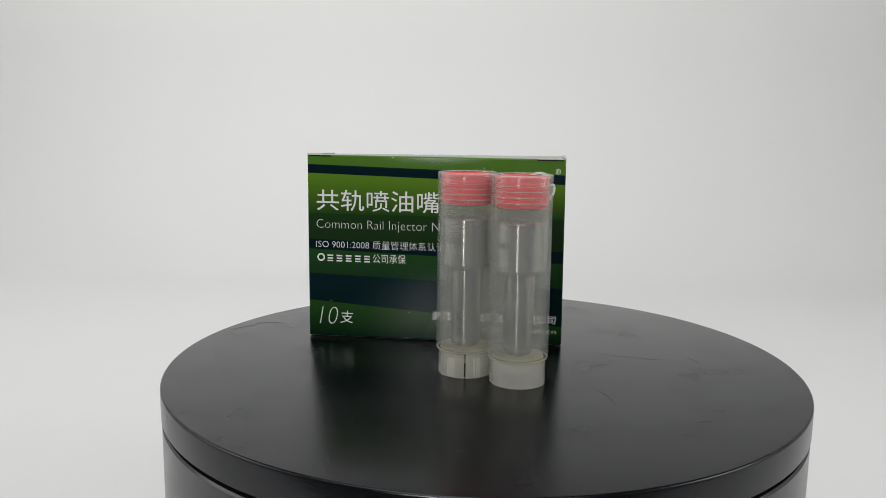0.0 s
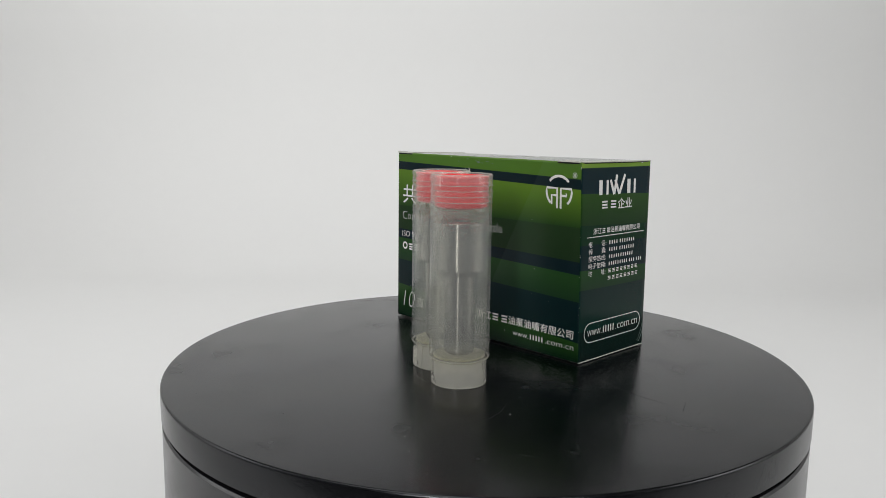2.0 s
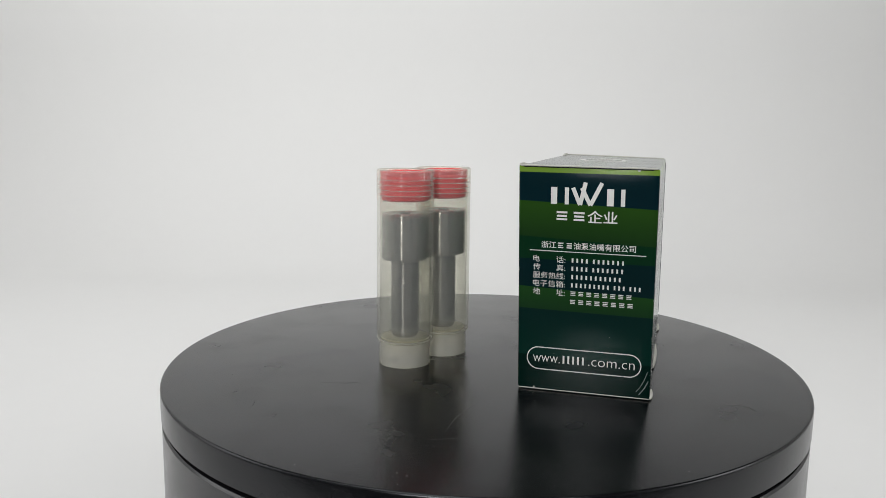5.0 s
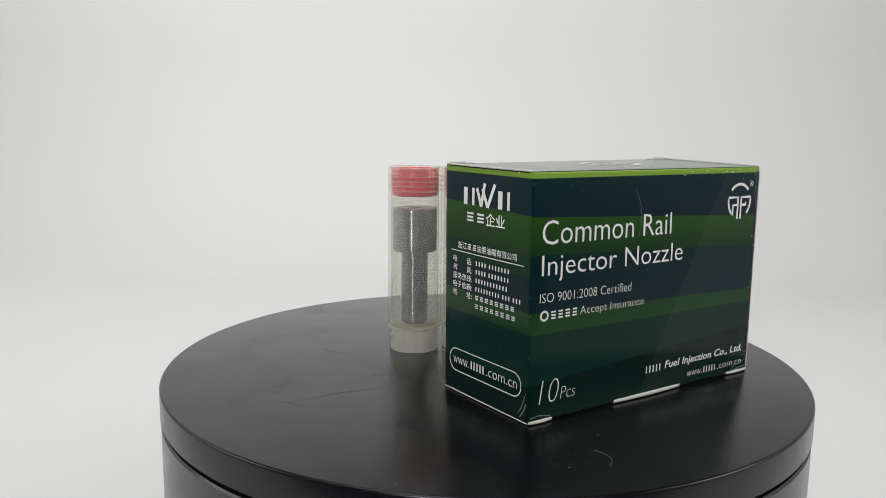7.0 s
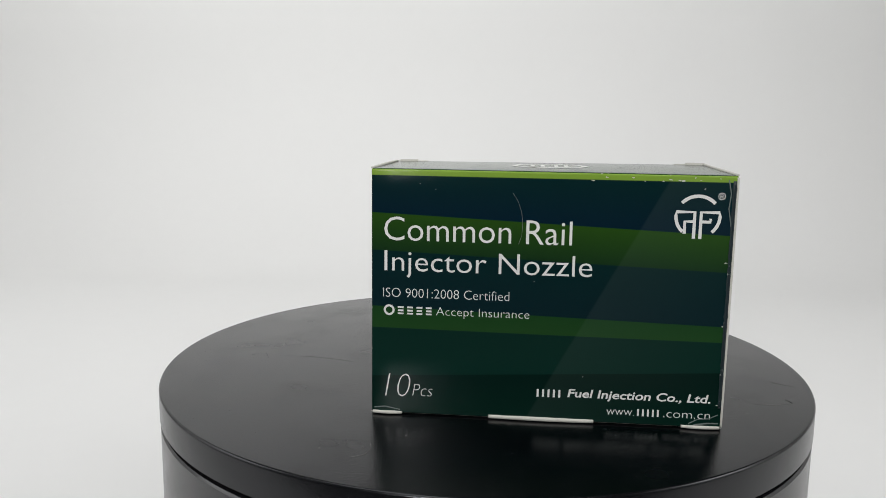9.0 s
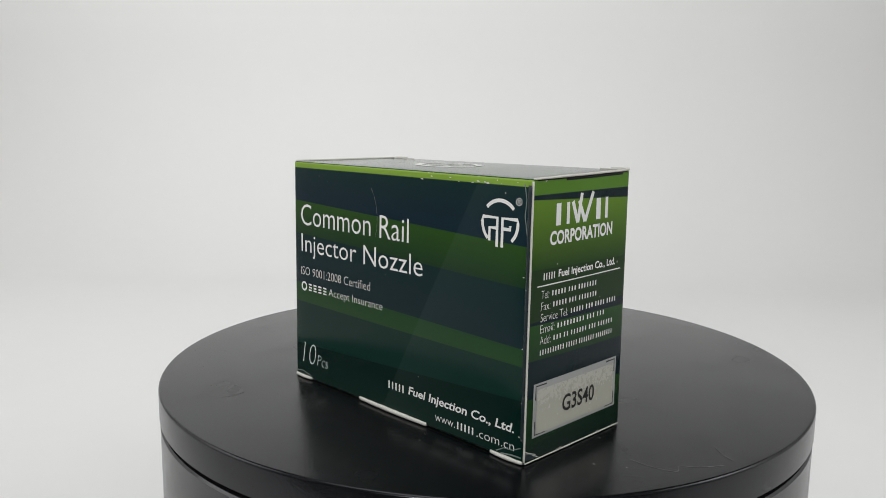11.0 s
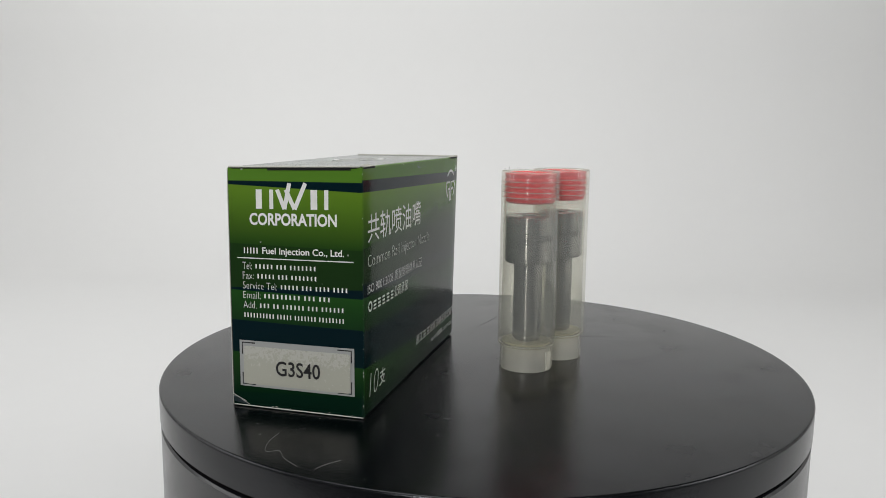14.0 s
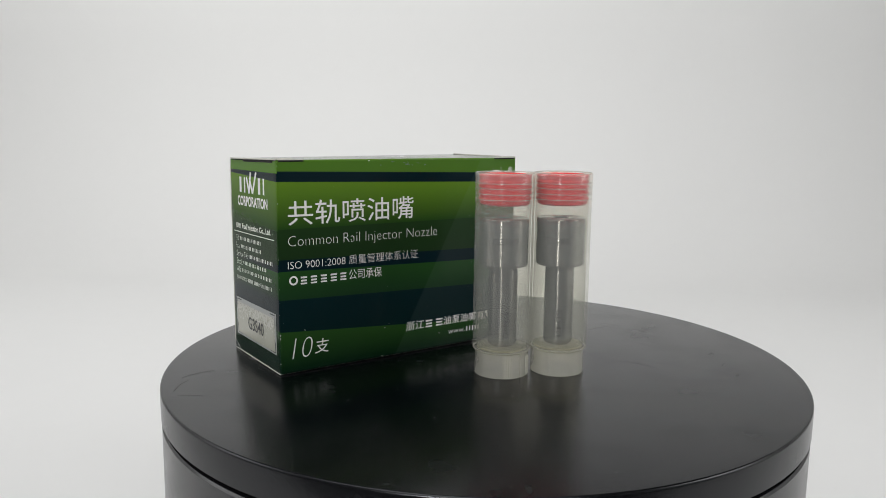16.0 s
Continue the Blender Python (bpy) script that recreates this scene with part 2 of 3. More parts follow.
# ================= studio =================
def studio():
    """White paper sweep under and behind the turntable, and unseen walls added to shape the light."""
    bm = bmesh.new()
    prof = [(-0.22, FLOOR)]
    for k in range(13):
        a = radians(90 * k / 12)
        prof.append((0.55 + 0.30 * math.sin(a), FLOOR + 0.30 * (1 - math.cos(a))))
    prof.append((0.85, 0.72))
    rows = [[bm.verts.new((x, y, z)) for y, z in prof] for x in (-1.1, 1.1)]
    for i in range(len(prof) - 1):
        bm.faces.new((rows[0][i], rows[1][i], rows[1][i + 1], rows[0][i + 1]))
    me = mesh_from("backdrop", bm, M_SWEEP)
    for p in me.polygons:
        p.use_smooth = True
    ob = tagged(new("backdrop", me), "white seamless paper backdrop curving up behind the turntable", "backdrop", kind="structure")
    mod = ob.modifiers.new("thickness", "SOLIDIFY")
    mod.thickness, mod.offset = 0.004, -1
    # added enclosure, out of view: white sides bounce light, the rest stays dark
    for name, b, mat in (
        ("wall_west", (-1.13, -1.4, FLOOR - 0.02, -1.10, 0.9, 1.08), M_SWEEP),
        ("wall_east", (1.10, -1.4, FLOOR - 0.02, 1.13, 0.9, 1.08), M_SWEEP),
        ("wall_south", (-1.10, -1.43, FLOOR - 0.02, 1.10, -1.40, 1.08), M_ROOM),
        ("ceiling", (-1.13, -1.43, 1.08, 1.13, 0.9, 1.11), M_ROOM),
        ("wall_north", (-1.13, 0.9, FLOOR - 0.02, 1.13, 0.93, 1.08), M_ROOM),
        ("floor", (-1.13, -1.43, FLOOR - 0.05, 1.13, 0.9, FLOOR - 0.02), M_ROOM),
    ):
        tagged(new(name, mesh_from(name, box_bm(*b), mat)), "added unseen matt " + name.split("_")[0], name.split("_")[0], kind="structure")


FLOOR = -0.085
studio()

# ================= turntable =================
R = 0.1118
RATE = -19.884
SLAB = 0.0100


def turntable():
    top = new("turntable")
    tagged(top, "black satin round display turntable with a thin gap under its platter", "turntable")
    top.location = (-0.0003, 0, FLOOR)
    up = -FLOOR
    f = 0.0008
    prof = [(0.0, up)] + [(R - f + f * math.sin(radians(a)), up - f + f * math.cos(radians(a))) for a in range(0, 91, 15)]
    prof += [(R, up - SLAB + 0.0006), (R - 0.0006, up - SLAB), (0.0, up - SLAB)]
    prof = [(r, z - up) for r, z in prof]
    platter = creased(part("platter", lathe(prof, 256, False), M_PLATTER, top, "scuffed black lacquered platter"), 40)
    platter.location = (0, 0, up)
    b = up - SLAB - 0.0014
    base = part("base", lathe([(0, b), (R - 0.0008, b), (R - 0.0002, b - 0.0006), (R - 0.0002, 0.0012), (R - 0.0014, 0.0), (0, 0)], 256, False), M_BASE, top, "black moulded plastic drum")
    creased(base, 40)
    # black ring painting the shade between platter and drum
    part("gap_shade_ring", lathe([(R - 0.004, b - 0.0008), (R - 0.004, b + 0.003)], 128, False), M_GAP_SHADE, top)
    return top, platter


def thread_bm(points, r, z):
    """A thin fibre along points in the plane, smoothed, lying at height z."""
    pts = [Vector((x, y, 0)) for x, y in points]
    line = []
    for i in range(len(pts) - 1):
        p0, p1, p2, p3 = pts[max(i - 1, 0)], pts[i], pts[i + 1], pts[min(i + 2, len(pts) - 1)]
        for k in range(6):
            t = k / 6
            line.append(0.5 * ((2 * p1) + (p2 - p0) * t + (2 * p0 - 5 * p1 + 4 * p2 - p3) * t * t + (3 * p1 - p0 - 3 * p2 + p3) * t ** 3))
    line.append(pts[-1])
    bm, rings = bmesh.new(), []
    for i, p in enumerate(line):
        d = (line[min(i + 1, len(line) - 1)] - line[max(i - 1, 0)]).normalized()
        n = Vector((-d.y, d.x, 0))
        rings.append([bm.verts.new(p / 1000 + n * r * math.cos(radians(a)) / 1000 + Vector((0, 0, z + r * math.sin(radians(a)) / 1000))) for a in (0, 60, 120, 180, 240, 300)])
    for a, b in zip(rings, rings[1:]):
        for k in range(6):
            bm.faces.new((a[k], b[k], b[(k + 1) % 6], a[(k + 1) % 6]))
    bmesh.ops.recalc_face_normals(bm, faces=bm.faces)
    return bm


def flat_mark(points, width, z=0.00003):
    """A dull mark on the lacquer: a ribbon that thins out at both ends."""
    co, n = [], len(points)
    bm = bmesh.new()
    for i, (x, y) in enumerate(points):
        a, b = points[max(i - 1, 0)], points[min(i + 1, n - 1)]
        d = Vector((b[0] - a[0], b[1] - a[1])).normalized() * width / 2 * (0.25 + 0.75 * math.sin(math.pi * (i + 0.3) / (n - 0.4)))
        co.append((bm.verts.new(((x - d.y) / 1000, (y + d.x) / 1000, z)), bm.verts.new(((x + d.y) / 1000, (y - d.x) / 1000, z))))
    for a, b in zip(co, co[1:]):
        bm.faces.new((a[1], b[1], b[0], a[0]))
    return bm


def wear_on(platter):
    rnd = random.Random(5)
    for pts in ([(30.5, 81.5), (30.0, 84.9), (31.2, 88.4), (34.4, 90.5)], [(-84.3, 43.2), (-90.3, 43.6), (-96.4, 41.8), (-95.5, 38.4), (-99.5, 35.4), (-103.5, 30.2)], [(-97.5, 21.0), (-101.0, 24.0), (-104.0, 25.5)]):
        part("lint_fibre", thread_bm(pts, 0.045, 0.00006), M_LINT, platter, "pale curled lint fibre")
    for pts in ([(73.9, 2.5), (62.3, 3.2), (53.3, 5.6), (45.8, 8.2)], [(80.0, -0.7), (78.5, 3.0), (76.7, 7.8)], [(-3.1, -32.0), (1.0, -33.0), (5.2, -34.7)], [(63.0, -60.0), (65.0, -59.0), (67.8, -58.3)],
                [(38.3, -34.0), (40.5, -38.5), (41.8, -46.5)]):
        part("scuff", flat_mark(pts, 0.2), M_SCUFF, platter)
    for _ in range(22):
        r, a, l, w = 108 * math.sqrt(rnd.random()), rnd.uniform(0, 6.28), rnd.uniform(0.5, 1.8), rnd.uniform(0, 3.14)
        x, y = r * math.cos(a), r * math.sin(a)
        if -70 < x < 34 and 15 < y < 66 or r > 106:
            continue
        bend = rnd.uniform(-0.3, 0.3)
        pts = [(x + l * (k / 3 - 0.5) * math.cos(w + bend * k), y + l * (k / 3 - 0.5) * math.sin(w + bend * k)) for k in range(4)]
        part("scuff", flat_mark(pts, rnd.uniform(0.12, 0.3)), M_SCUFF if rnd.random() < 0.7 else M_PALE, platter)
    # dust: crumbs too small to count
    bm = bmesh.new()
    spots = [(101.9, -3.3), (77.6, 26.3), (50.4, -26.1), (41.6, -78.4), (44.0, -38.7), (41.4, 24.1), (43.6, 85.2), (21.5, 75.2), (-75.7, 0.4), (-79.0, 52.0), (-20.3, -38.1), (33.5, -72.2), (-45.6, -11.0), (-51.5, -37.7)]
    sizes = [0.26] * len(spots)
    for _ in range(150):
        r, a = 109 * math.sqrt(rnd.random()), rnd.uniform(0, 6.28)
        spots.append((r * math.cos(a), r * math.sin(a)))
        sizes.append(rnd.choice((0.08, 0.1, 0.1, 0.13, 0.2)))
    for (x, y), q in zip(spots, sizes):
        turn, el = rnd.uniform(0, 6.28), rnd.uniform(0.6, 1.8)
        ring = [bm.verts.new(((x + q * el * math.cos(k * 1.0472) * math.cos(turn) - q * math.sin(k * 1.0472) * math.sin(turn)) / 1000, (y + q * el * math.cos(k * 1.0472) * math.sin(turn) + q * math.sin(k * 1.0472) * math.cos(turn)) / 1000, 0.00001)) for k in range(6)]
        tip = bm.verts.new((x / 1000, y / 1000, 0.00001 + q * 0.0006))
        for k in range(6):
            bm.faces.new((ring[k], ring[(k + 1) % 6], tip))
    tagged(part("dust", bm, M_LINT, platter, smooth=False), "scattered pale dust crumbs", kind="stuff")


TURNTABLE, PLATTER = turntable()
wear_on(PLATTER)

# ================= carton =================
BW, BD, BH = 0.10021, 0.04194, 0.072
BOX_AT, BOX_TURN = (-0.01814, 0.04102), -3.991
# the carton has sagged a little out of square: millimetres by which each corner is off
SAG = {"fd_t": (0, 0.3, 0.7), "fd_b": (0, 0.1, 0.25), "fc_t": (-0.3, -1.0, 0.35), "fc_b": (0.3, 0.6, 0.25),
       "bc_t": (0, 0, 0.1), "bc_b": (0, 0.4, 0.3), "bd_t": (-0.45, 0.0, -0.3), "bd_b": (-0.15, 0.3, 0.25)}
ROUND = 0.0007


def corner(name):
    x = -BW / 2 if name[1] == "d" else BW / 2
    y = -BD / 2 if name[0] == "f" else BD / 2
    s = SAG[name]
    return Vector((x + s[0] / 1000, y + s[1] / 1000, (BH if name[3] == "t" else 0) + s[2] / 1000))


class Panel:
    """One side of the carton. u, v: millimetres from its lower corner on the reader's left."""

    def __init__(self, ll, lr, ur, ul, w, h):
        self.c = [corner(n) for n in (ll, lr, ur, ul)]
        self.w, self.h = w * 1000, h * 1000
        self.n = (self.c[1] - self.c[0]).cross(self.c[3] - self.c[0]).normalized()

    def at(self, u, v, out=0.0):
        a, b = u / self.w, v / self.h
        c = self.c
        p = c[0] * (1 - a) * (1 - b) + c[1] * a * (1 - b) + c[2] * a * b + c[3] * (1 - a) * b
        return p + self.n * (out / 1000)

    def sheet(self, thick=0.4):
        """The board with edges that turn round the fold."""
        r = ROUND * 1000
        near = [0.293, 0.5, 0.75, 1.0]
        us = [k * r for k in near] + [r + (self.w - 2 * r) * k / 16 for k in range(1, 16)] + [self.w - k * r for k in near[::-1]]
        vs = [k * r for k in near] + [r + (self.h - 2 * r) * k / 12 for k in range(1, 12)] + [self.h - k * r for k in near[::-1]]
        drop = lambda d: r - math.sqrt(max(r * r - (r - d) ** 2, 0)) if d < r else 0.0
        bm = bmesh.new()
        uvl = bm.loops.layers.uv.new("UVMap")
        rows = []
        for v in vs:
            row = []
            for u in us:
                du, dv = drop(min(u, self.w - u)), drop(min(v, self.h - v))
                bow = 0.25 * math.sin(math.pi * u / self.w) * math.sin(math.pi * v / self.h)
                row.append(bm.verts.new(self.at(u, v, bow - max(du, dv))))
            rows.append(row)
        for j in range(len(vs) - 1):
            for i in range(len(us) - 1):
                f = bm.faces.new((rows[j][i], rows[j][i + 1], rows[j + 1][i + 1], rows[j + 1][i]))
                for lp, (a, b) in zip(f.loops, ((i, j), (i + 1, j), (i + 1, j + 1), (i, j + 1))):
                    lp[uvl].uv = (us[a], vs[b])
        return bm

    def lay(self, shape, u0, v0, u1, v1, out=0.06):
        """A flat print on the panel: a unit-square shape put into that rectangle."""
        co, fs = shape
        bm = bmesh.new()
        vs = []
        for x, y in co:
            u, v = u0 + (u1 - u0) * x, v0 + (v1 - v0) * y
            bow = 0.25 * math.sin(math.pi * u / self.w) * math.sin(math.pi * v / self.h)
            vs.append(bm.verts.new(self.at(u, v, bow + out)))
        for f in fs:
            bm.faces.new([vs[i] for i in f])
        for f in bm.faces:
            if f.normal.dot(self.n) < 0 or f.calc_area() == 0:
                f.normal_update()
        bmesh.ops.recalc_face_normals(bm, faces=bm.faces)
        return bm


BRIGHT, LEAF, MOSS = (113, 158, 34), (110, 156, 30), (48, 88, 32)
NAVY, TEAL, INKY = (11, 38, 46), (13, 57, 48), (8, 40, 34)

BANDS_FRONT = [(80, 80, (90, 138, 38), (90, 138, 38)), (68.4, 66.2, NAVY, NAVY), (65.0, 62.6, LEAF, (46, 84, 30)), (49.3, 49.3, (40, 70, 34), (36, 64, 32)),
               (39.2, 37.0, NAVY, NAVY), (35.3, 32.4, (42, 88, 36), (32, 68, 38)), (25.6, 22.6, (12, 42, 46), (11, 40, 42)), (14.8, 7.6, (46, 88, 34), (9, 40, 26))]
BANDS_BACK = [(80, 80, (150, 192, 60), (150, 192, 60)), (70.2, 70.2, (12, 49, 50), (11, 42, 58)), (59.6, 55.5, (48, 92, 24), (30, 66, 34)), (48.8, 45.2, (12, 49, 50), (12, 45, 52)),
              (32.4, 29.8, (32, 80, 36), (38, 84, 38)), (26.0, 25.3, (13, 55, 46), TEAL), (11.3, 16.6, INKY, (11, 49, 40))]
BANDS_RIGHT = [(80, 80, (140, 184, 56), (140, 184, 56)), (70.1, 70.2, (11, 45, 52), (11, 45, 54)), (61.2, 59.8, (50, 94, 28), (34, 70, 32)), (50.0, 48.4, (15, 61, 36), (15, 61, 36)),
               (42.8, 42.6, (11, 45, 48), (11, 45, 48)), (33.9, 32.4, (38, 86, 36), (30, 70, 38)), (26.7, 26.2, (11, 49, 46), TEAL), (11.5, 11.0, INKY, INKY)]
BANDS_LEFT = [(80, 80, (98, 150, 40), (98, 150, 40)), (68.2, 67.7, NAVY, NAVY), (67.1, 64.9, BRIGHT, (46, 84, 28)), (49.8, 48.8, (38, 70, 30), (36, 66, 30)),
              (36.6, 37.6, NAVY, NAVY), (35.9, 35.0, (42, 92, 34), (30, 68, 34)), (26.8, 26.0, NAVY, (12, 40, 44)), (17.0, 15.0, (38, 80, 32), (11, 49, 28)), (4.2, 6.0, (11, 47, 32), (10, 42, 30))]
BANDS_LID = [(60, 60, MOSS, MOSS), (41.5, 41.5, TEAL, TEAL), (30.0, 24.0, (60, 96, 50), MOSS), (19.0, 12.0, TEAL, NAVY), (0.8, 0.8, BRIGHT, BRIGHT)]


def emblem(panel, u, v, s, board):
    """Round emblem: an arch over a split shield."""
    arc = lambda r, a0, a1, n: [(u + r * math.cos(radians(a0 + (a1 - a0) * k / n)), v + r * math.sin(radians(a0 + (a1 - a0) * k / n))) for k in range(n + 1)]
    lay = lambda pts, w, closed=False: panel.lay(stroke(pts, w, closed), 0, 0, 1, 1)
    part("emblem_arch", lay(arc(6.3 * s, 42, 138, 16), 1.0 * s), M_INK, board)
    for k in (-1, 1):
        side = [(u + k * x * s, v + y * s) for x, y in ((0.9, -6.2), (0.9, 1.6), (6.0, 1.6))]
        curve = [(u + k * 6.2 * s * math.cos(radians(a)), v + 0.4 * s + 6.2 * s * math.sin(radians(a))) for a in range(0, -56, -8)]
        part("emblem_shield", lay(side + curve, 0.95 * s), M_INK, board)
        part("emblem_bar", lay([(u + k * 1.3 * s, v - 1.2 * s), (u + k * 3.6 * s, v - 1.2 * s), (u + k * 3.6 * s, v - (0.2 if k > 0 else 4.8) * s)], 0.9 * s), M_INK, board)


def maker_mark(panel, u0, v0, u1, v1, board):
    """The maker's mark as plain blocks and two slanting strokes."""
    w, h = u1 - u0, v1 - v0
    low = h * 0.75
    blocks = [(0.0, 0.0, 0.085, low), (0.19, 0.0, 0.245, low), (0.76, 0.0, 0.85, low), (0.945, 0.0, 1.0, low)]
    for x0, y0, x1, y1 in blocks:
        part("mark_block", panel.lay(bars([(0, 0, 1, 1)]), u0 + x0 * w, v0 + y0, u0 + x1 * w, v0 + y1), M_INK, board)
    for a, b, top in ((0.30, 0.40, low), (0.47, 0.40, h), (0.42, 0.54, low), (0.69, 0.54, h)):
        part("mark_stroke", panel.lay(stroke([(u0 + a * w, v0 + top), (u0 + b * w, v0)], 0.055 * w), 0, 0, 1, 1, 0.06 if a < 0.45 else 0.075), M_INK, board)


def carton():
    top = new("nozzle_carton")
    tagged(top, "small glossy green banded cardboard carton with white printing, worn corners", "carton")
    front = Panel("fd_b", "fc_b", "fc_t", "fd_t", BW, BH)
    right = Panel("fc_b", "bc_b", "bc_t", "fc_t", BD, BH)
    back = Panel("bc_b", "bd_b", "bd_t", "bc_t", BW, BH)
    left = Panel("bd_b", "fd_b", "fd_t", "bd_t", BD, BH)
    lid = Panel("fd_t", "fc_t", "bc_t", "bd_t", BW, BD)
    under = Panel("bd_b", "bc_b", "fc_b", "fd_b", BW, BD)
    W, D, H = BW * 1000, BD * 1000, BH * 1000
    pf = part("front_panel", front.sheet(), print_material("print_front", W, H, BANDS_FRONT, ((81.8, 70.1), (46.5, 3.5))), top, "green and navy banded panel, white Chinese and English printing")
    pr = part("end_panel", right.sheet(), print_material("print_end_east", D, H, BANDS_RIGHT), top, "banded end panel with an address block and an outlined oval")
    pb = part("back_panel", back.sheet(), print_material("print_back", W, H, BANDS_BACK, ((81.8, 70.1), (46.5, 3.5))), top, "green and teal banded panel, white English printing")
    pl = part("end_panel", left.sheet(), print_material("print_end_west", D, H, BANDS_LEFT), top, "banded end panel with a pasted cream label")
    pt = part("lid", lid.sheet(), print_material("print_lid", W, D, BANDS_LID), top, "glossy tucked-in lid with a white oval emblem")
    part("bottom", under.sheet(), M_BOARD, top)

    def write(panel, board, name, text, u0, v0, u1, v1, shear=0.0, bold=0.0, mat=M_INK, out=0.06):
        return part(name, panel.lay(letters(text, shear, bold), u0, v0, u1, v1, out), mat, board, smooth=False)

    def bar(panel, board, name, lengths, u0, v0, u1, v1, mat=M_INK, lo=0.1, hi=0.9):
        """A row of bars for each word, one for each letter; a word of length one is a single bar."""
        total, x = sum(lengths) + 0.45 * (len(lengths) - 1), 0.0
        for n in lengths:
            a, b = u0 + (u1 - u0) * x / total, u0 + (u1 - u0) * (x + n) / total
            strokes = [((i + 0.16) / n, 0.0, (i + 0.54) / n, 1.0) for i in range(n)]
            if n == 1:
                strokes = [(0, 0, 1, 1)] if len(lengths) == 1 else [(0.06, 0.0, 0.98, 0.2), (0.1, 0.36, 0.94, 0.58), (0.06, 0.76, 0.98, 0.98)]
            low, high = v0 + (v1 - v0) * lo, v0 + (v1 - v0) * hi
            for x0, y0, x1, y1 in strokes:
                part(name, panel.lay(bars([(0, 0, 1, 1)], 10 if len(strokes) == 1 else 2, 1), a + (b - a) * x0, low + (high - low) * y0, a + (b - a) * x1, low + (high - low) * y1), mat, board, smooth=False)
            x += n + 0.45

    def web(panel, board, u0, v0, u1, v1):
        """The web address: its ends in letters, the maker's word in bars."""
        w = u1 - u0
        write(panel, board, "web_address", "www.", u0, v0 + 0.6, u0 + 0.27 * w, v1 - 0.5, bold=-0.012)
        bar(panel, board, "web_address", [5], u0 + 0.29 * w, v0 + 0.6, u0 + 0.53 * w, v1, lo=0.0, hi=1.0)
        write(panel, board, "web_address", ".com.cn", u0 + 0.55 * w, v0 + 0.6, u1, v1 - 0.5, bold=-0.012)

    # front
    write(front, pf, "title_writing", "共轨喷油嘴", 3.6, 50.4, 52.6, 58.6, bold=0.003)
    write(front, pf, "title_writing", "Common Rail Injector Nozzle", 3.5, 42.4, 63.0, 46.9, bold=-0.022)
    write(front, pf, "certificate_writing", "ISO 9001:2008 质量管理体系认证", 3.3, 35.6, 54.6, 38.9, bold=-0.010)
    part("insurer_mark", front.lay(stroke([(5.2 + 1.3 * math.cos(radians(a)), 31.9 + 1.3 * math.sin(radians(a))) for a in range(0, 360, 30)], 0.65, True), 0, 0, 1, 1), M_INK, pf)
    bar(front, pf, "insurer_mark", [1] * 5, 7.6, 30.0, 25.0, 33.4)
    write(front, pf, "insurance_writing", "公司承保", 26.0, 30.2, 39.2, 33.8)
    write(front, pf, "count_writing", "10", 4.3, 5.0, 11.8, 12.0, shear=0.2, bold=-0.026)
    write(front, pf, "count_writing", "支", 12.7, 5.6, 18.0, 10.6, shear=0.1)
    write(front, pf, "company_writing", "浙江", 49.6, 8.4, 57.6, 11.8, shear=0.1, bold=0.008)
    bar(front, pf, "maker_name", [1] * 2, 58.2, 8.2, 66.2, 11.8)
    write(front, pf, "company_writing", "油泵油嘴有限公司", 66.6, 8.4, 98.0, 11.8, shear=0.1, bold=0.008)
    web(front, pf, 69.0, 3.9, 98.0, 6.4)
    emblem(front, 90.4, 61.0, 0.92, pf)
    write(front, pf, "registered_sign", "®", 96.4, 66.4, 98.4, 68.4)
    # back
    write(back, pb, "title_writing", "Common Rail", 3.7, 51.5, 56.5, 58.4, bold=-0.005)
    write(back, pb, "title_writing", "Injector Nozzle", 3.8, 40.8, 62.4, 48.6, bold=-0.005)
    write(back, pb, "certificate_writing", "ISO 9001:2008 Certified", 3.4, 35.0, 39.6, 37.7, bold=-0.014)
    part("insurer_mark", back.lay(stroke([(5.2 + 1.3 * math.cos(radians(a)), 31.2 + 1.3 * math.sin(radians(a))) for a in range(0, 360, 30)], 0.65, True), 0, 0, 1, 1), M_INK, pb)
    bar(back, pb, "insurer_mark", [1] * 4, 7.6, 29.7, 17.6, 32.7)
    write(back, pb, "insurance_writing", "Accept Insurance", 18.8, 29.3, 45.4, 32.5, bold=-0.014)
    write(back, pb, "count_writing", "10", 4.0, 5.2, 11.5, 12.2, shear=0.2, bold=-0.026)
    write(back, pb, "count_writing", "Pcs", 12.1, 5.6, 18.0, 9.2, shear=0.2, bold=-0.022)
    bar(back, pb, "maker_name", [5], 47.9, 6.8, 55.6, 9.9, lo=0.1, hi=0.85)
    write(back, pb, "company_writing", "Fuel Injection Co., Ltd.", 56.9, 6.6, 96.7, 9.9, shear=0.15, bold=0.02)
    web(back, pb, 68.1, 2.1, 96.9, 4.8)
    emblem(back, 90.0, 60.3, 0.94, pb)
    write(back, pb, "registered_sign", "®", 95.0, 65.3, 97.0, 67.3)
    # right end
    maker_mark(right, 10.0, 60.3, 32.2, 67.3, pr)
    bar(right, pr, "maker_name", [1] * 2, 11.6, 55.0, 20.4, 58.5)
    write(right, pr, "company_writing", "企业", 21.2, 54.9, 30.2, 58.7, bold=0.012)
    write(right, pr, "company_writing", "浙江", 7.2, 46.3, 11.9, 48.5, bold=0.008)
    bar(right, pr, "maker_name", [1] * 2, 12.3, 46.3, 16.8, 48.5)
    write(right, pr, "company_writing", "油泵油嘴有限公司", 17.2, 46.3, 35.9, 48.5, bold=0.008)
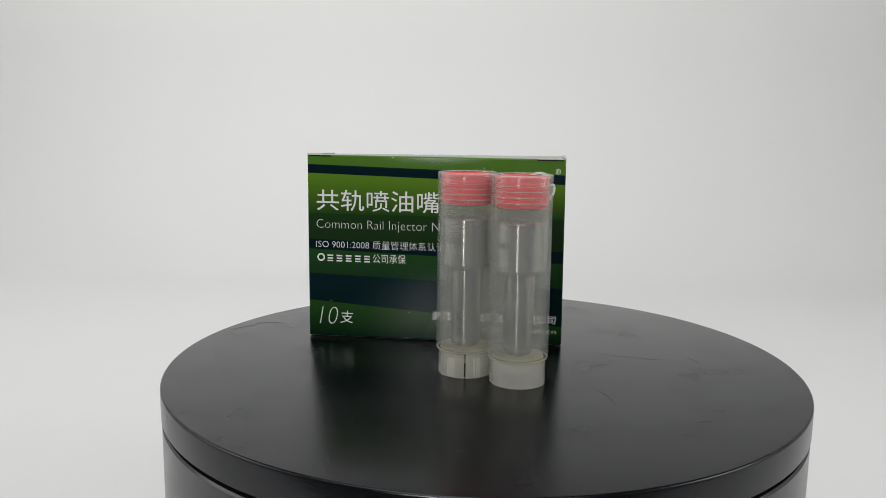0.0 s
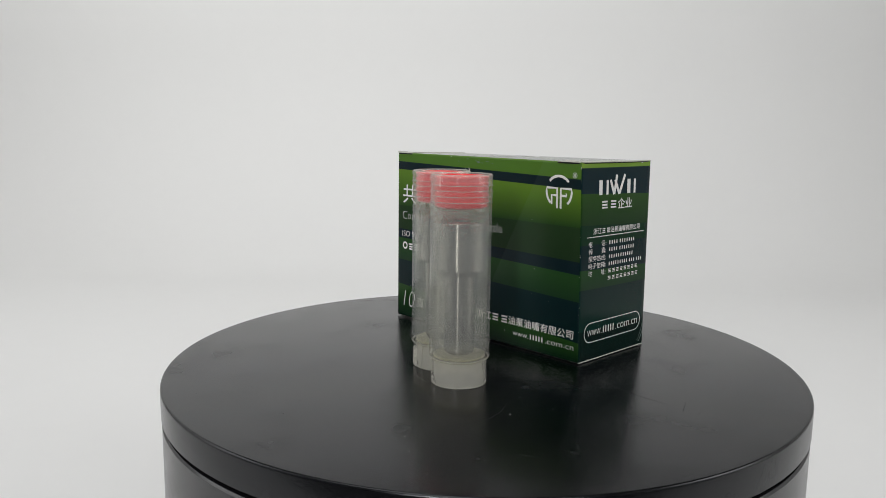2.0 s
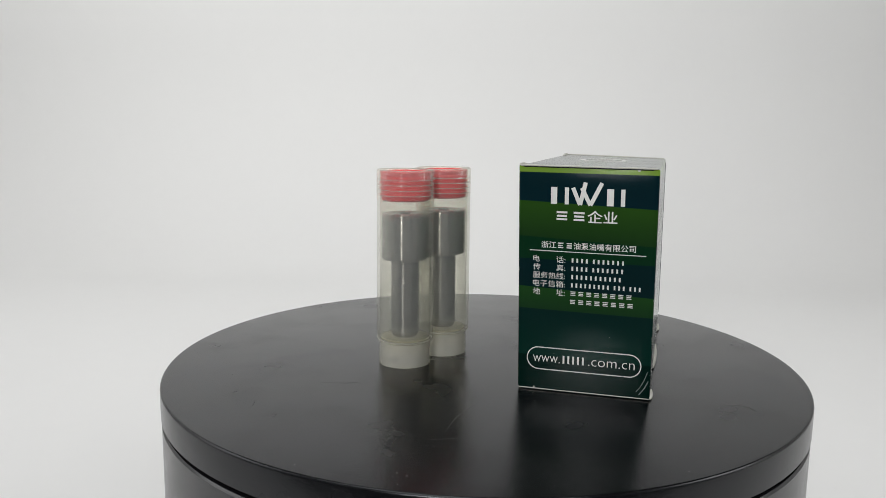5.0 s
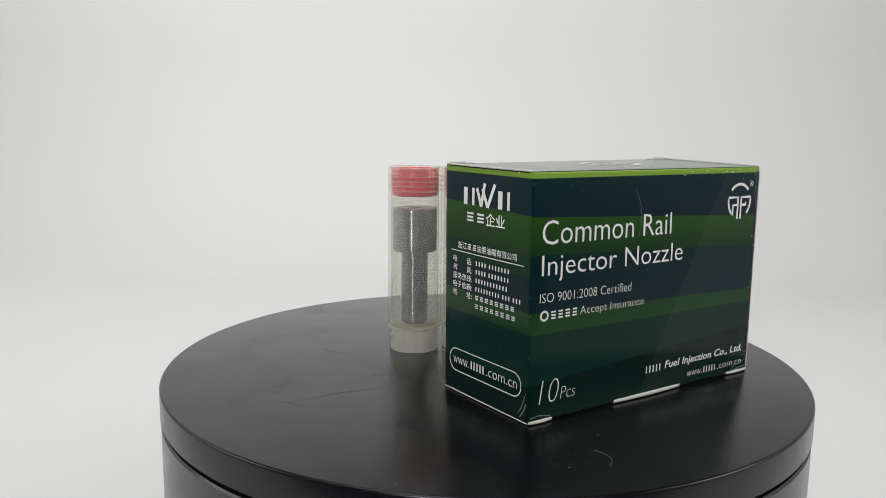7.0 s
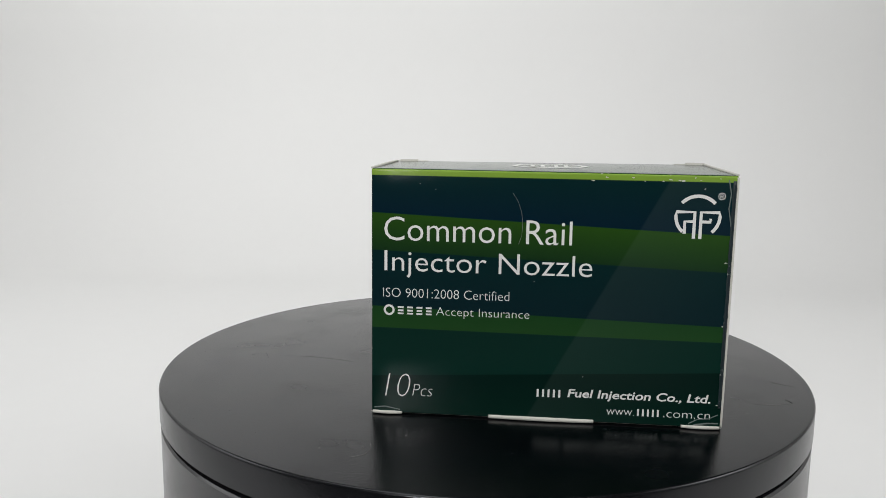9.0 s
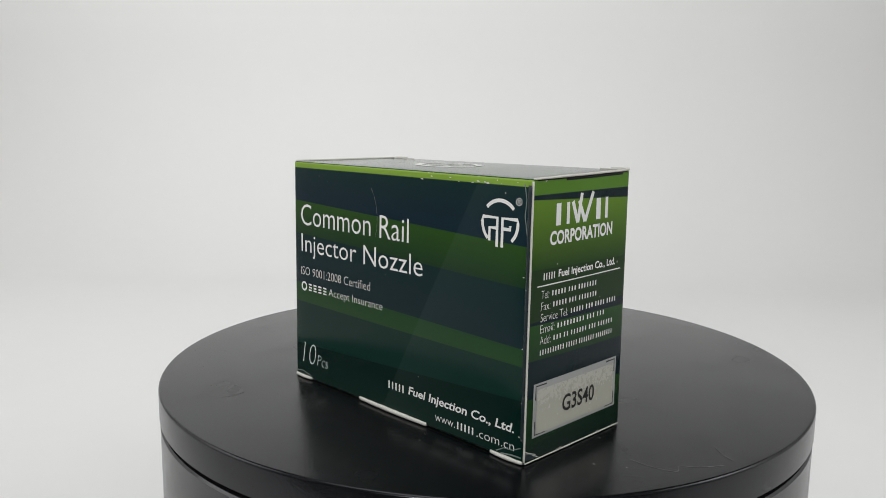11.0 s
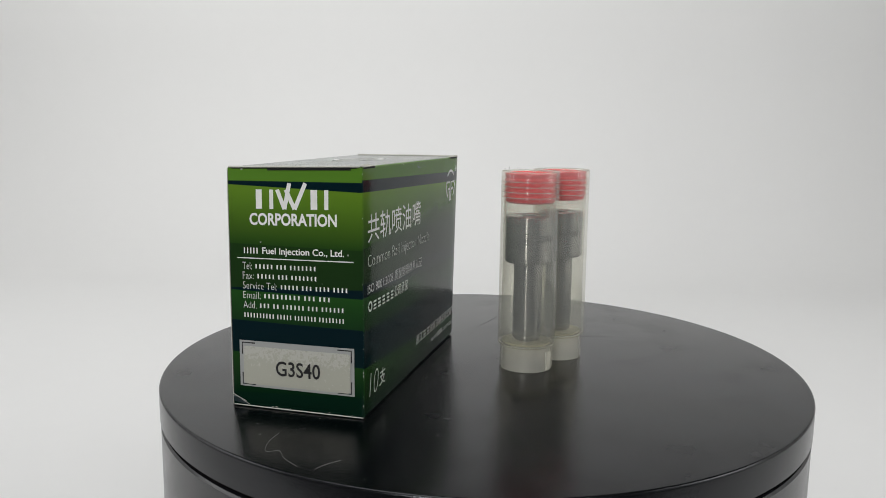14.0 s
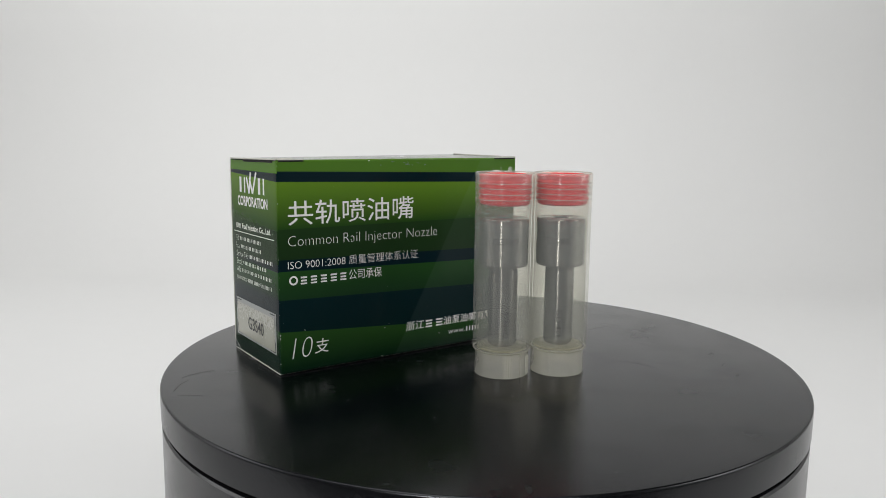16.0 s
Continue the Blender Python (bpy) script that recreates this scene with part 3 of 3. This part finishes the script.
    bar(right, pr, "rule", [1], 3.6, 45.3, 39.0, 45.55, lo=0, hi=1)
    for k, (word, lens, u1) in enumerate((("电　　话:", [4, 7], 33.2), ("传　　真:", [4, 7], 33.0), ("服务热线:", [11], 32.4), ("电子信箱:", [9, 3, 3], 38.4), ("地　　址:", [1] * 8, 35.2))):
        v = 41.8 - 2.63 * k
        write(right, pr, "contact_heading", word, 4.7, v, 14.8, v + 2.1)
        bar(right, pr, "contact_line", lens, 16.5, v, 0 + u1, v + 2.0, lo=0.16, hi=0.84)
    bar(right, pr, "contact_line", [1] * 8, 16.4, 28.6, 35.7, 30.6, lo=0.16, hi=0.84)
    run = [6.7 + 28.6 * k / 12 for k in range(1, 12)]
    pill = [(6.7 + 3.6 * math.cos(radians(a)), 10.4 + 3.6 * math.sin(radians(a))) for a in range(90, 271, 15)] + [(x, 6.8) for x in run]
    pill += [(35.3 + 3.6 * math.cos(radians(a)), 10.4 + 3.6 * math.sin(radians(a))) for a in range(-90, 91, 15)] + [(x, 14.0) for x in run[::-1]]
    part("oval_outline", right.lay(stroke(pill, 0.32, True), 0, 0, 1, 1), M_INK, pr)
    web(right, pr, 5.0, 8.6, 37.0, 11.8)
    # left end
    maker_mark(left, 9.2, 60.0, 31.7, 67.4, pl)
    write(left, pl, "title_writing", "CORPORATION", 7.0, 55.2, 34.2, 58.8, bold=0.03)
    bar(left, pl, "maker_name", [5], 4.8, 46.6, 9.9, 48.8, lo=0.1, hi=0.9)
    write(left, pl, "company_writing", "Fuel Injection Co., Ltd.", 10.9, 46.2, 36.3, 48.8, bold=0.02)
    bar(left, pl, "rule", [1], 2.7, 45.3, 39.1, 45.6, lo=0, hi=1)
    for k, (word, w, lens, u1) in enumerate((("Tel:", 3.0, [5, 3, 7], 28.1), ("Fax:", 3.6, [5, 3, 7], 28.3), ("Service Tel:", 11.0, [5, 3, 4, 4], 37.7), ("Email:", 5.6, [9, 3, 3], 32.4), ("Add:", 4.2, [3, 2, 6, 3, 6], 36.5))):
        v = 42.1 - 2.92 * k
        write(left, pl, "contact_heading", word, 4.4, v, 4.4 + w, v + 2.1, bold=-0.016)
        bar(left, pl, "contact_line", lens, 5.4 + w, v, u1, v + 2.1, lo=0.16, hi=0.78)
    bar(left, pl, "contact_line", [10, 5, 7, 8], 4.4, 27.3, 36.5, 29.5, lo=0.16, hi=0.78)
    part("label_field", left.lay(bars([(0, 0, 1, 1)]), 2.7, 6.3, 39.1, 20.5, 0.05), M_SILVER, pl, "silver grey printed field")
    for sx, sy in ((0, 0), (0, 1), (1, 0), (1, 1)):
        u, v = (3.6, 38.2)[sx], (7.0, 19.8)[sy]
        du, dv = (4.2, -4.2)[sx], (3.6, -3.6)[sy]
        part("corner_mark", left.lay(stroke([(u + du, v), (u, v), (u, v + dv)], 0.4), 0, 0, 1, 1, 0.08), M_BLACK_INK, pl)
    # the label follows the bowed board, its corners rounded
    cols, rad = 24, 0.9
    co, fs = [], []
    for i in range(cols + 1):
        u = 4.0 + 33.9 * (0.5 - 0.5 * math.cos(math.pi * i / cols))
        d = min(u - 4.0, 37.9 - u, rad)
        cut = rad - math.sqrt(max(rad * rad - (rad - d) ** 2, 0.0))
        co += [(u, 7.1 + cut + (11.7 - 2 * cut) * j / 6) for j in range(7)]
    for i in range(cols):
        fs += [(7 * i + j, 7 * i + 7 + j, 7 * i + 8 + j, 7 * i + 1 + j) for j in range(6)]
    part("sticker", left.lay((co, fs), 0, 0, 1, 1, 0.16), M_STICKER, pl, "pasted cream paper label")
    write(left, pl, "part_number", "G3S40", 14.5, 10.4, 28.6, 15.0, bold=0.015, mat=M_BLACK_INK, out=0.24)
    # lid
    oval = [(50 + 10.5 * math.cos(radians(a)), 21 + 7.5 * math.sin(radians(a))) for a in range(0, 360, 10)]
    part("oval_emblem", lid.lay(stroke(oval, 2.0, True), 0, 0, 1, 1), M_INK, pt)
    for x in (-5, -2, 2, 5):
        part("emblem_stroke", lid.lay(bars([(0, 0, 1, 1)]), 50 + x - 0.6, 17, 50 + x + 0.6, 25), M_INK, pt)
    # bare board edges: lid ends, bottom folds and tucked tabs
    for panel, a, b, v0, v1, out in ((left, 0.6, 41.2, 71.85, 72.3, 0.55), (right, 0.6, 41.2, 71.85, 72.35, 0.55)):
        part("lid_edge", slab(panel, a, b, v0, v1, -0.6, out), M_BOARD, top, "bare white board edge of the lid")
        # solid black strip for the shade under the lid's edge
        part("lid_gap_shade", slab(panel, a + 1, b - 1, v0 - 0.35, v0, -0.6, 0.05), M_GAP_SHADE, top)
    # wider black strip, shade painted where the lid springs up
    part("lid_gap_shade", slab(left, 13.0, 38.5, 71.0, 71.85, -0.6, 0.12), M_GAP_SHADE, top, "black strip painting the shade of the gap under the sprung lid")
    # front corners: shade under the lid as black strips, board edge above
    for a, b in ((0.6, 9.5), (89.5, 99.4)):
        part("lid_gap_shade", slab(front, a, b, 71.35, 71.85, -0.6, 0.10), M_GAP_SHADE, top)
        part("lid_edge", slab(front, a, b, 71.85, 72.2, -0.6, 0.30), M_BOARD, top, "bare white board edge of the lid")
    for panel in (left, right):
        part("bottom_fold", slab(panel, 0.4, 41.6, 0.0, 0.22, -0.6, 0.10), M_BOARD, top, "bare white board edge of the base")
    for a, b, h in ((34.5, 64.5, 0.9), (0.4, 9.0, 0.7), (89.0, 99.6, 0.7)):
        part("bottom_tab", slab(back, a, b, 0.0, h, -0.6, 0.9), M_BOARD, top, "torn white edge of a tucked tab")
    part("glued_seam", seam(left, 0.10, 0.5, 71.5, 0.07), M_BOARD, top, "bare white board edge of the glued seam")
    part("torn_edge", seam(back, 99.2, 6.0, 70.5, 0.5), M_TORN, top, "dark scuffed strip along the seam")
    part("stuck_hair", back.lay(stroke([(39.8, 66), (41.2, 63.8), (42.3, 61.0), (42.8, 57.5), (42.6, 54.0), (41.8, 51.5)], 0.09), 0, 0, 1, 1, 0.12), M_LINT, top, "fine pale hair")
    # creases and chips from handling; the pale crease strokes also paint glints
    for panel, pts, w in ((right, [(37.6, 2.2), (38.8, 3.6), (40.0, 6.0), (41.0, 9.0)], 0.22), (right, [(38.6, 1.4), (40.2, 3.6), (41.3, 6.0)], 0.35), (left, [(0.3, 2.9), (1.6, 2.7), (3.2, 2.0), (4.4, 1.3)], 0.35),
                          (back, [(91.0, 1.2), (93.5, 2.6), (96.5, 2.9), (99.0, 4.2)], 0.28), (back, [(92.5, 0.9), (96.0, 1.5), (99.2, 1.6)], 0.4), (back, [(0.8, 1.6), (4.0, 2.0), (8.5, 1.2)], 0.3), (back, [(97.6, 70.8), (98.4, 67.0), (98.0, 63.0), (98.9, 58.0)], 0.3)):
        part("crease_and_glint", panel.lay(stroke(pts, w), 0, 0, 1, 1, 0.1), M_CREASE_GLINT, top)
    part("crushed_corner", left.lay(([(0.1, 3.4), (1.4, 2.6), (3.0, 2.0), (4.6, 1.3), (5.2, 0.6), (2.4, 0.8), (0.2, 1.2)], [tuple(range(7))]), 0, 0, 1, 1, 0.09), M_TORN, top, "crushed lower corner", smooth=False)
    for pts in ([(0.15, 3.6), (1.5, 2.8), (3.1, 2.2), (4.5, 1.6)], [(3.0, 1.9), (4.4, 1.2), (5.6, 0.6)]):
        part("chip", left.lay(stroke(pts, 0.16), 0, 0, 1, 1, 0.12), M_BOARD, top, smooth=False)
    rnd = random.Random(11)
    for k in range(26):
        if k < 12:
            panel, u, v = back, 55 + 44 * rnd.random() ** 0.6, 71.3 - 1.4 * rnd.random()
        elif k < 15:
            panel, u, v = back, 99.4 - 1.3 * rnd.random(), rnd.uniform(5, 70)
        else:
            panel, u, v = rnd.choice((front, left, right)), rnd.uniform(0.5, 40), rnd.choice((0.7, 71.4))
        q = rnd.uniform(0.12, 0.38)
        ring = [(u + q * rnd.uniform(0.5, 2.2) * math.cos(a), v + q * rnd.uniform(0.3, 0.9) * math.sin(a)) for a in (0, 1.1, 2.2, 3.3, 4.4, 5.4)]
        part("chip", panel.lay((ring, [tuple(range(6))]), 0, 0, 1, 1, 0.08), M_BOARD, top, smooth=False)
    # glints along the front's top edge, painted as short pale strokes
    for k in range(9):
        u, v, l = 34 + 26 * rnd.random(), 69.6 + 1.3 * rnd.random(), rnd.uniform(0.5, 1.8)
        pts = [(u, v), (u + 0.4 * l, v + rnd.uniform(-0.12, 0.12)), (u + l, v + rnd.uniform(-0.2, 0.2))]
        part("crease_and_glint", front.lay(stroke(pts, rnd.uniform(0.12, 0.3)), 0, 0, 1, 1, 0.09), M_CREASE_GLINT, top, smooth=False)
    for u in (3.0, 96.0):
        part("lid_tab", slab(front, u - 3, u + 3, 72.0, 72.6, -0.5, 0.0), M_BOARD, top)
    return top


def slab(panel, u0, u1, v0, v1, in_, out):
    """A strip of board standing a little proud of a panel, with a wavy lip."""
    bm = bmesh.new()
    n = 14
    rings = []
    for k in range(n + 1):
        u = u0 + (u1 - u0) * k / n
        lip = out * (0.45 + 0.55 * math.sin(math.pi * k / n)) + 0.08 * noise.noise((u * 0.7, v0, 1.7))
        dv = 0.10 * noise.noise((u * 0.45, v1, 4.1))
        rings.append([bm.verts.new(panel.at(u, v, o)) for v, o in ((v0, in_), (v0, lip), (v1 + dv, lip * 0.8), (v1 + dv, in_))])
    for a, b in zip(rings, rings[1:]):
        for i in range(4):
            bm.faces.new((a[i], b[i], b[(i + 1) % 4], a[(i + 1) % 4]))
    bm.faces.new(rings[0])
    bm.faces.new(rings[-1][::-1])
    bmesh.ops.recalc_face_normals(bm, faces=bm.faces)
    return bm


def seam(panel, u, v0, v1, width=0.3):
    """An upright ragged strip along a panel's edge."""
    bm, rows = bmesh.new(), []
    n = 60
    for k in range(n + 1):
        v = v0 + (v1 - v0) * k / n
        w = width * (0.7 + 0.9 * abs(noise.noise((v * 0.9, u, 2.2))))
        rows.append([bm.verts.new(panel.at(a, v, o)) for a, o in ((u - w, -0.5), (u - w, 0.10), (u + w, 0.16), (u + w, -0.5))])
    for a, b in zip(rows, rows[1:]):
        for i in range(4):
            bm.faces.new((a[i], b[i], b[(i + 1) % 4], a[(i + 1) % 4]))
    bm.faces.new(rows[0])
    bm.faces.new(rows[-1][::-1])
    bmesh.ops.recalc_face_normals(bm, faces=bm.faces)
    return bm


CARTON = carton()

# ================= tubes and nozzles =================
TUBE_R, SKIRT_R, TUBE_H, LIP = 0.0101, 0.0092, 0.0691, 0.0088
TUBES = ((0.0119, -0.0262), (-0.0058, -0.0166))


def tube(ribs_at=None):
    top = new("nozzle_tube")
    tagged(top, "milky translucent plastic tube with a red screw plug, standing upright", "tube")
    wall = 0.0011
    out = [(SKIRT_R - 0.0002, LIP - 0.0006), (TUBE_R - 0.0003, LIP - 0.0002), (TUBE_R, LIP + 0.0004), (TUBE_R - 0.0001, 0.0575)]
    for z in (0.0600, 0.0618, 0.0636, 0.0654):
        out += [(TUBE_R - 0.0001, z - 0.0004), (TUBE_R + 0.0001, z - 0.0001), (TUBE_R + 0.0001, z + 0.0001), (TUBE_R - 0.0001, z + 0.0004)]
    out += [(TUBE_R, TUBE_H - 0.0003), (TUBE_R - 0.0003, TUBE_H), (TUBE_R - wall + 0.0002, TUBE_H), (TUBE_R - wall, TUBE_H - 0.0003), (TUBE_R - wall, LIP + 0.0014), (TUBE_R - wall - 0.0006, LIP + 0.0008), (0.0, LIP + 0.0006), (0.0, LIP - 0.0006)]
    creased(part("body", lathe(out, 96, False), M_TUBE, top, "milky see-through tube wall"), 50)
    # moulded edges and threads; milkier rings paint the refracted brightness of the rims
    for name, r, z, t in (("thread_ring", TUBE_R - 0.0002, 0.0604, 0.00010), ("thread_ring", TUBE_R - 0.0002, 0.0622, 0.00010), ("thread_ring", TUBE_R - 0.0002, 0.0640, 0.00010), ("thread_ring", TUBE_R - 0.0002, 0.0657, 0.00010),
                          ("rim", TUBE_R - 0.0004, TUBE_H - 0.0001, 0.00018), ("lip", TUBE_R - 0.0004, LIP + 0.0001, 0.00032), ("skirt_rim", SKIRT_R - 0.0003, 0.00025, 0.00022)):
        part(name, lathe([(r + t * math.cos(radians(a)), z + t * math.sin(radians(a))) for a in range(0, 360, 45)], 72), M_EDGE, top)
    part("tube_floor", lathe([(0.0, LIP + 0.0008), (0.0086, LIP + 0.0008), (0.0086, LIP + 0.0002), (0.0, LIP + 0.0002)], 48, False), M_FLOOR, top, "yellowish inner floor")
    part("ledge", lathe([(0.0, 0.0062), (0.0076, 0.0062), (0.0079, 0.0059), (0.0076, 0.0056), (0.0, 0.0056)], 48, False), M_EDGE, top, "thin moulded ledge inside the foot")
    # hollow skirt, slit on one of the tubes
    prof = [(SKIRT_R - 0.0001, LIP - 0.0006), (SKIRT_R + 0.0001, 0.0010), (SKIRT_R, 0.0), (SKIRT_R - 0.0009, 0.0), (SKIRT_R - 0.0010, LIP - 0.0006)]
    if ribs_at is None:
        skirt = lathe(prof, 96)
    else:
        skirt = lathe(prof, 96, True, ribs_at + 1.8, ribs_at + 358.2)
    creased(part("skirt", skirt, M_SKIRT, top, "hollow translucent foot skirt"), 40)
    if ribs_at is not None:
        for a in (-37, -32, -27, -22, 20, 26, 32):
            c, s = math.cos(radians(ribs_at + a)), math.sin(radians(ribs_at + a))
            bm = box_bm(-0.0002, -0.00022, 0.0004, 0.00025, 0.00022, 0.0068)
            bm.transform(Matrix.Translation((c * (SKIRT_R + 0.0001), s * (SKIRT_R + 0.0001), 0)) @ Matrix.Rotation(radians(ribs_at + a), 4, "Z"))
            part("grip_rib", bm, M_SKIRT, top, smooth=False)
    # red plug: a ribbed cup, open above
    pr = TUBE_R - wall - 0.0001
    cup = [(0.0, 0.0585), (pr - 0.0012, 0.0583), (pr - 0.0005, 0.0588)]
    for z in (0.0605, 0.0625, 0.0645, 0.0662):
        cup += [(pr - 0.0005, z - 0.0006), (pr, z - 0.0002), (pr, z + 0.0002), (pr - 0.0005, z + 0.0006)]
    cup += [(pr, TUBE_H - 0.0010), (pr - 0.0002, TUBE_H - 0.0005), (pr - 0.0016, TUBE_H - 0.0005), (pr - 0.0019, TUBE_H - 0.0009), (pr - 0.0022, 0.0612), (pr - 0.0030, 0.0606), (0.0, 0.0606)]
    creased(part("plug", lathe(cup, 72, False), M_RED, top, "ribbed red plastic plug, hollow on top"), 40)
    return top


def wrapped(text, r, angle, zc, width, height, upright=True):
    """Etched writing round a cylinder. Its middle faces that angle."""
    co, fs = letters(text)
    bm = bmesh.new()
    vs = []
    for x, y in co:
        if upright:
            s, z = (x - 0.5) * width, zc + (y - 0.5) * height
        else:
            s, z = (y - 0.5) * height, zc - (x - 0.5) * width
        a = radians(angle) + s / r
        vs.append(bm.verts.new(((r + 0.00005) * math.cos(a), (r + 0.00005) * math.sin(a), z)))
    for f in fs:
        bm.faces.new([vs[i] for i in f])
    bmesh.ops.recalc_face_normals(bm, faces=bm.faces)
    return bm


NOZ_LOW = LIP + 0.0009


def nozzle(head_angle, stem_angle):
    top = new("injector_nozzle")
    tagged(top, "ground steel injector nozzle standing inside the translucent tube", "nozzle")
    h, s, z1, z2 = 0.0083, 0.0050, 0.0375 - NOZ_LOW, 0.0537 - NOZ_LOW
    prof = [(0.0, 0.0), (s - 0.0010, 0.0), (s - 0.0003, 0.0006), (s, 0.0014), (s, z1 - 0.0014), (s - 0.0003, z1 - 0.0012), (s - 0.0003, z1 - 0.0002), (s + 0.0003, z1),
            (h - 0.0006, z1), (h, z1 + 0.0007), (h, z2 - 0.0003), (h - 0.0003, z2), (0.0025, z2), (0.0025, z2 - 0.004), (0.0, z2 - 0.004)]
    creased(part("body", lathe(prof, 96, False), M_STEEL, top, "turned steel body, wide head over a slim stem"), 30)
    # flat black discs for the shade in the bore and dowel holes
    part("bore_shade", lathe([(0.0, z2 + 0.00004), (0.0024, z2 + 0.00004), (0.0024, z2 - 0.0002), (0.0, z2 - 0.0002)], 32, False), M_RECESS_SHADE, top)
    for a in (25, 155, 270):
        bm = lathe([(0.0, z2 + 0.00005), (0.0008, z2 + 0.00005), (0.0008, z2 - 0.0003), (0.0, z2 - 0.0003)], 20, False)
        bm.transform(Matrix.Translation((0.0052 * math.cos(radians(a)), 0.0052 * math.sin(radians(a)), 0)))
        part("dowel_hole_shade", bm, M_RECESS_SHADE, top)
    # black ring in place of the shaded groove under the head
    part("step_groove", lathe([(s + 0.00003, z1 - 0.0004), (s + 0.0006, z1 - 0.00005), (s + 0.00003, z1 - 0.00005)], 64), M_RECESS_SHADE, top)
    part("etched_number", wrapped("G3S40", h, head_angle, 0.0465 - NOZ_LOW, 0.0088, 0.0022), M_ETCH, top, smooth=False)
    part("etched_number", wrapped("S040", s, stem_angle, 0.0175 - NOZ_LOW, 0.0094, 0.0019, False), M_ETCH, top, smooth=False)
    # the round stamp beside the number: an arch over a split shield
    mid, zc = head_angle - 52, 0.0462 - NOZ_LOW
    arch = [(2.0 * math.cos(radians(a)), 2.0 * math.sin(radians(a))) for a in range(40, 141, 10)]
    halves = [[(k * x, y) for x, y in ((0.3, -2.0), (0.3, 0.5), (1.9, 0.5), (1.85, -0.4), (1.5, -1.2), (1.0, -1.8))] for k in (-1, 1)]
    for name, pts in (("stamped_arch", arch), ("stamped_shield", halves[0]), ("stamped_shield", halves[1])):
        co, fs = stroke(pts, 0.26)
        bm = bmesh.new()
        vs = []
        for x, y in co:
            a = radians(mid) + x / 1000 / h
            vs.append(bm.verts.new(((h + 0.00005) * math.cos(a), (h + 0.00005) * math.sin(a), zc + y / 1000)))
        for f in fs:
            bm.faces.new([vs[i] for i in f])
        bmesh.ops.recalc_face_normals(bm, faces=bm.faces)
        part(name, bm, M_ETCH, top, smooth=False)
    return top


TUBE_A, TUBE_B = tube(), tube(-89.0)
for at, lean, tall in ((55, 30, 0.0013), (75, -40, 0.0008), (30, 60, 0.0010)):
    pts = [Vector((TUBE_R - 0.0004, 0, TUBE_H)) + Vector((0, math.sin(radians(lean)) * tall * k / 3, tall * math.sin(radians(55 * k)))) for k in range(4)]
    bm = bmesh.new()
    rings = [[bm.verts.new(p + Vector((0.00006 * math.cos(q), 0.00006 * math.sin(q), 0))) for q in (0.0, 2.1, 4.2)] for p in pts]
    for a, b in zip(rings, rings[1:]):
        for k in range(3):
            bm.faces.new((a[k], a[(k + 1) % 3], b[(k + 1) % 3], b[k]))
    bm.transform(Matrix.Rotation(radians(at), 4, "Z"))
    part("burr", bm, M_EDGE, TUBE_B, "thin moulding burr on the rim")
NOZZLE_A, NOZZLE_B = nozzle(-148.5, -134.0), nozzle(-129.0, -117.0)
tagged(TUBE_B, "milky translucent plastic tube, red screw plug and slit ribbed foot")
for t in (TUBE_A, TUBE_B):
    tagged(t, group="nozzle tubes")
for t in (NOZZLE_A, NOZZLE_B):
    tagged(t, group="injector nozzles")


# ================= what turns =================
def motions():
    times = [0.25 * k for k in range(65)]

    def turned(x, y, z, rz):
        rows = []
        for t in times:
            a = RATE * t
            c, s = math.cos(radians(a)), math.sin(radians(a))
            rows.append((t, pose(c * x - s * y, s * x + c * y, z, 0, 0, rz + a)))
        return rows

    walk(PLATTER, turned(0, 0, -FLOOR, 0))
    walk(CARTON, turned(*BOX_AT, 0.0001, BOX_TURN))
    for tb, nz, (x, y) in ((TUBE_A, NOZZLE_A, TUBES[0]), (TUBE_B, NOZZLE_B, TUBES[1])):
        walk(tb, turned(x, y, 0.0001, 0))
        walk(nz, turned(x, y, NOZ_LOW + 0.0002, 0))


motions()
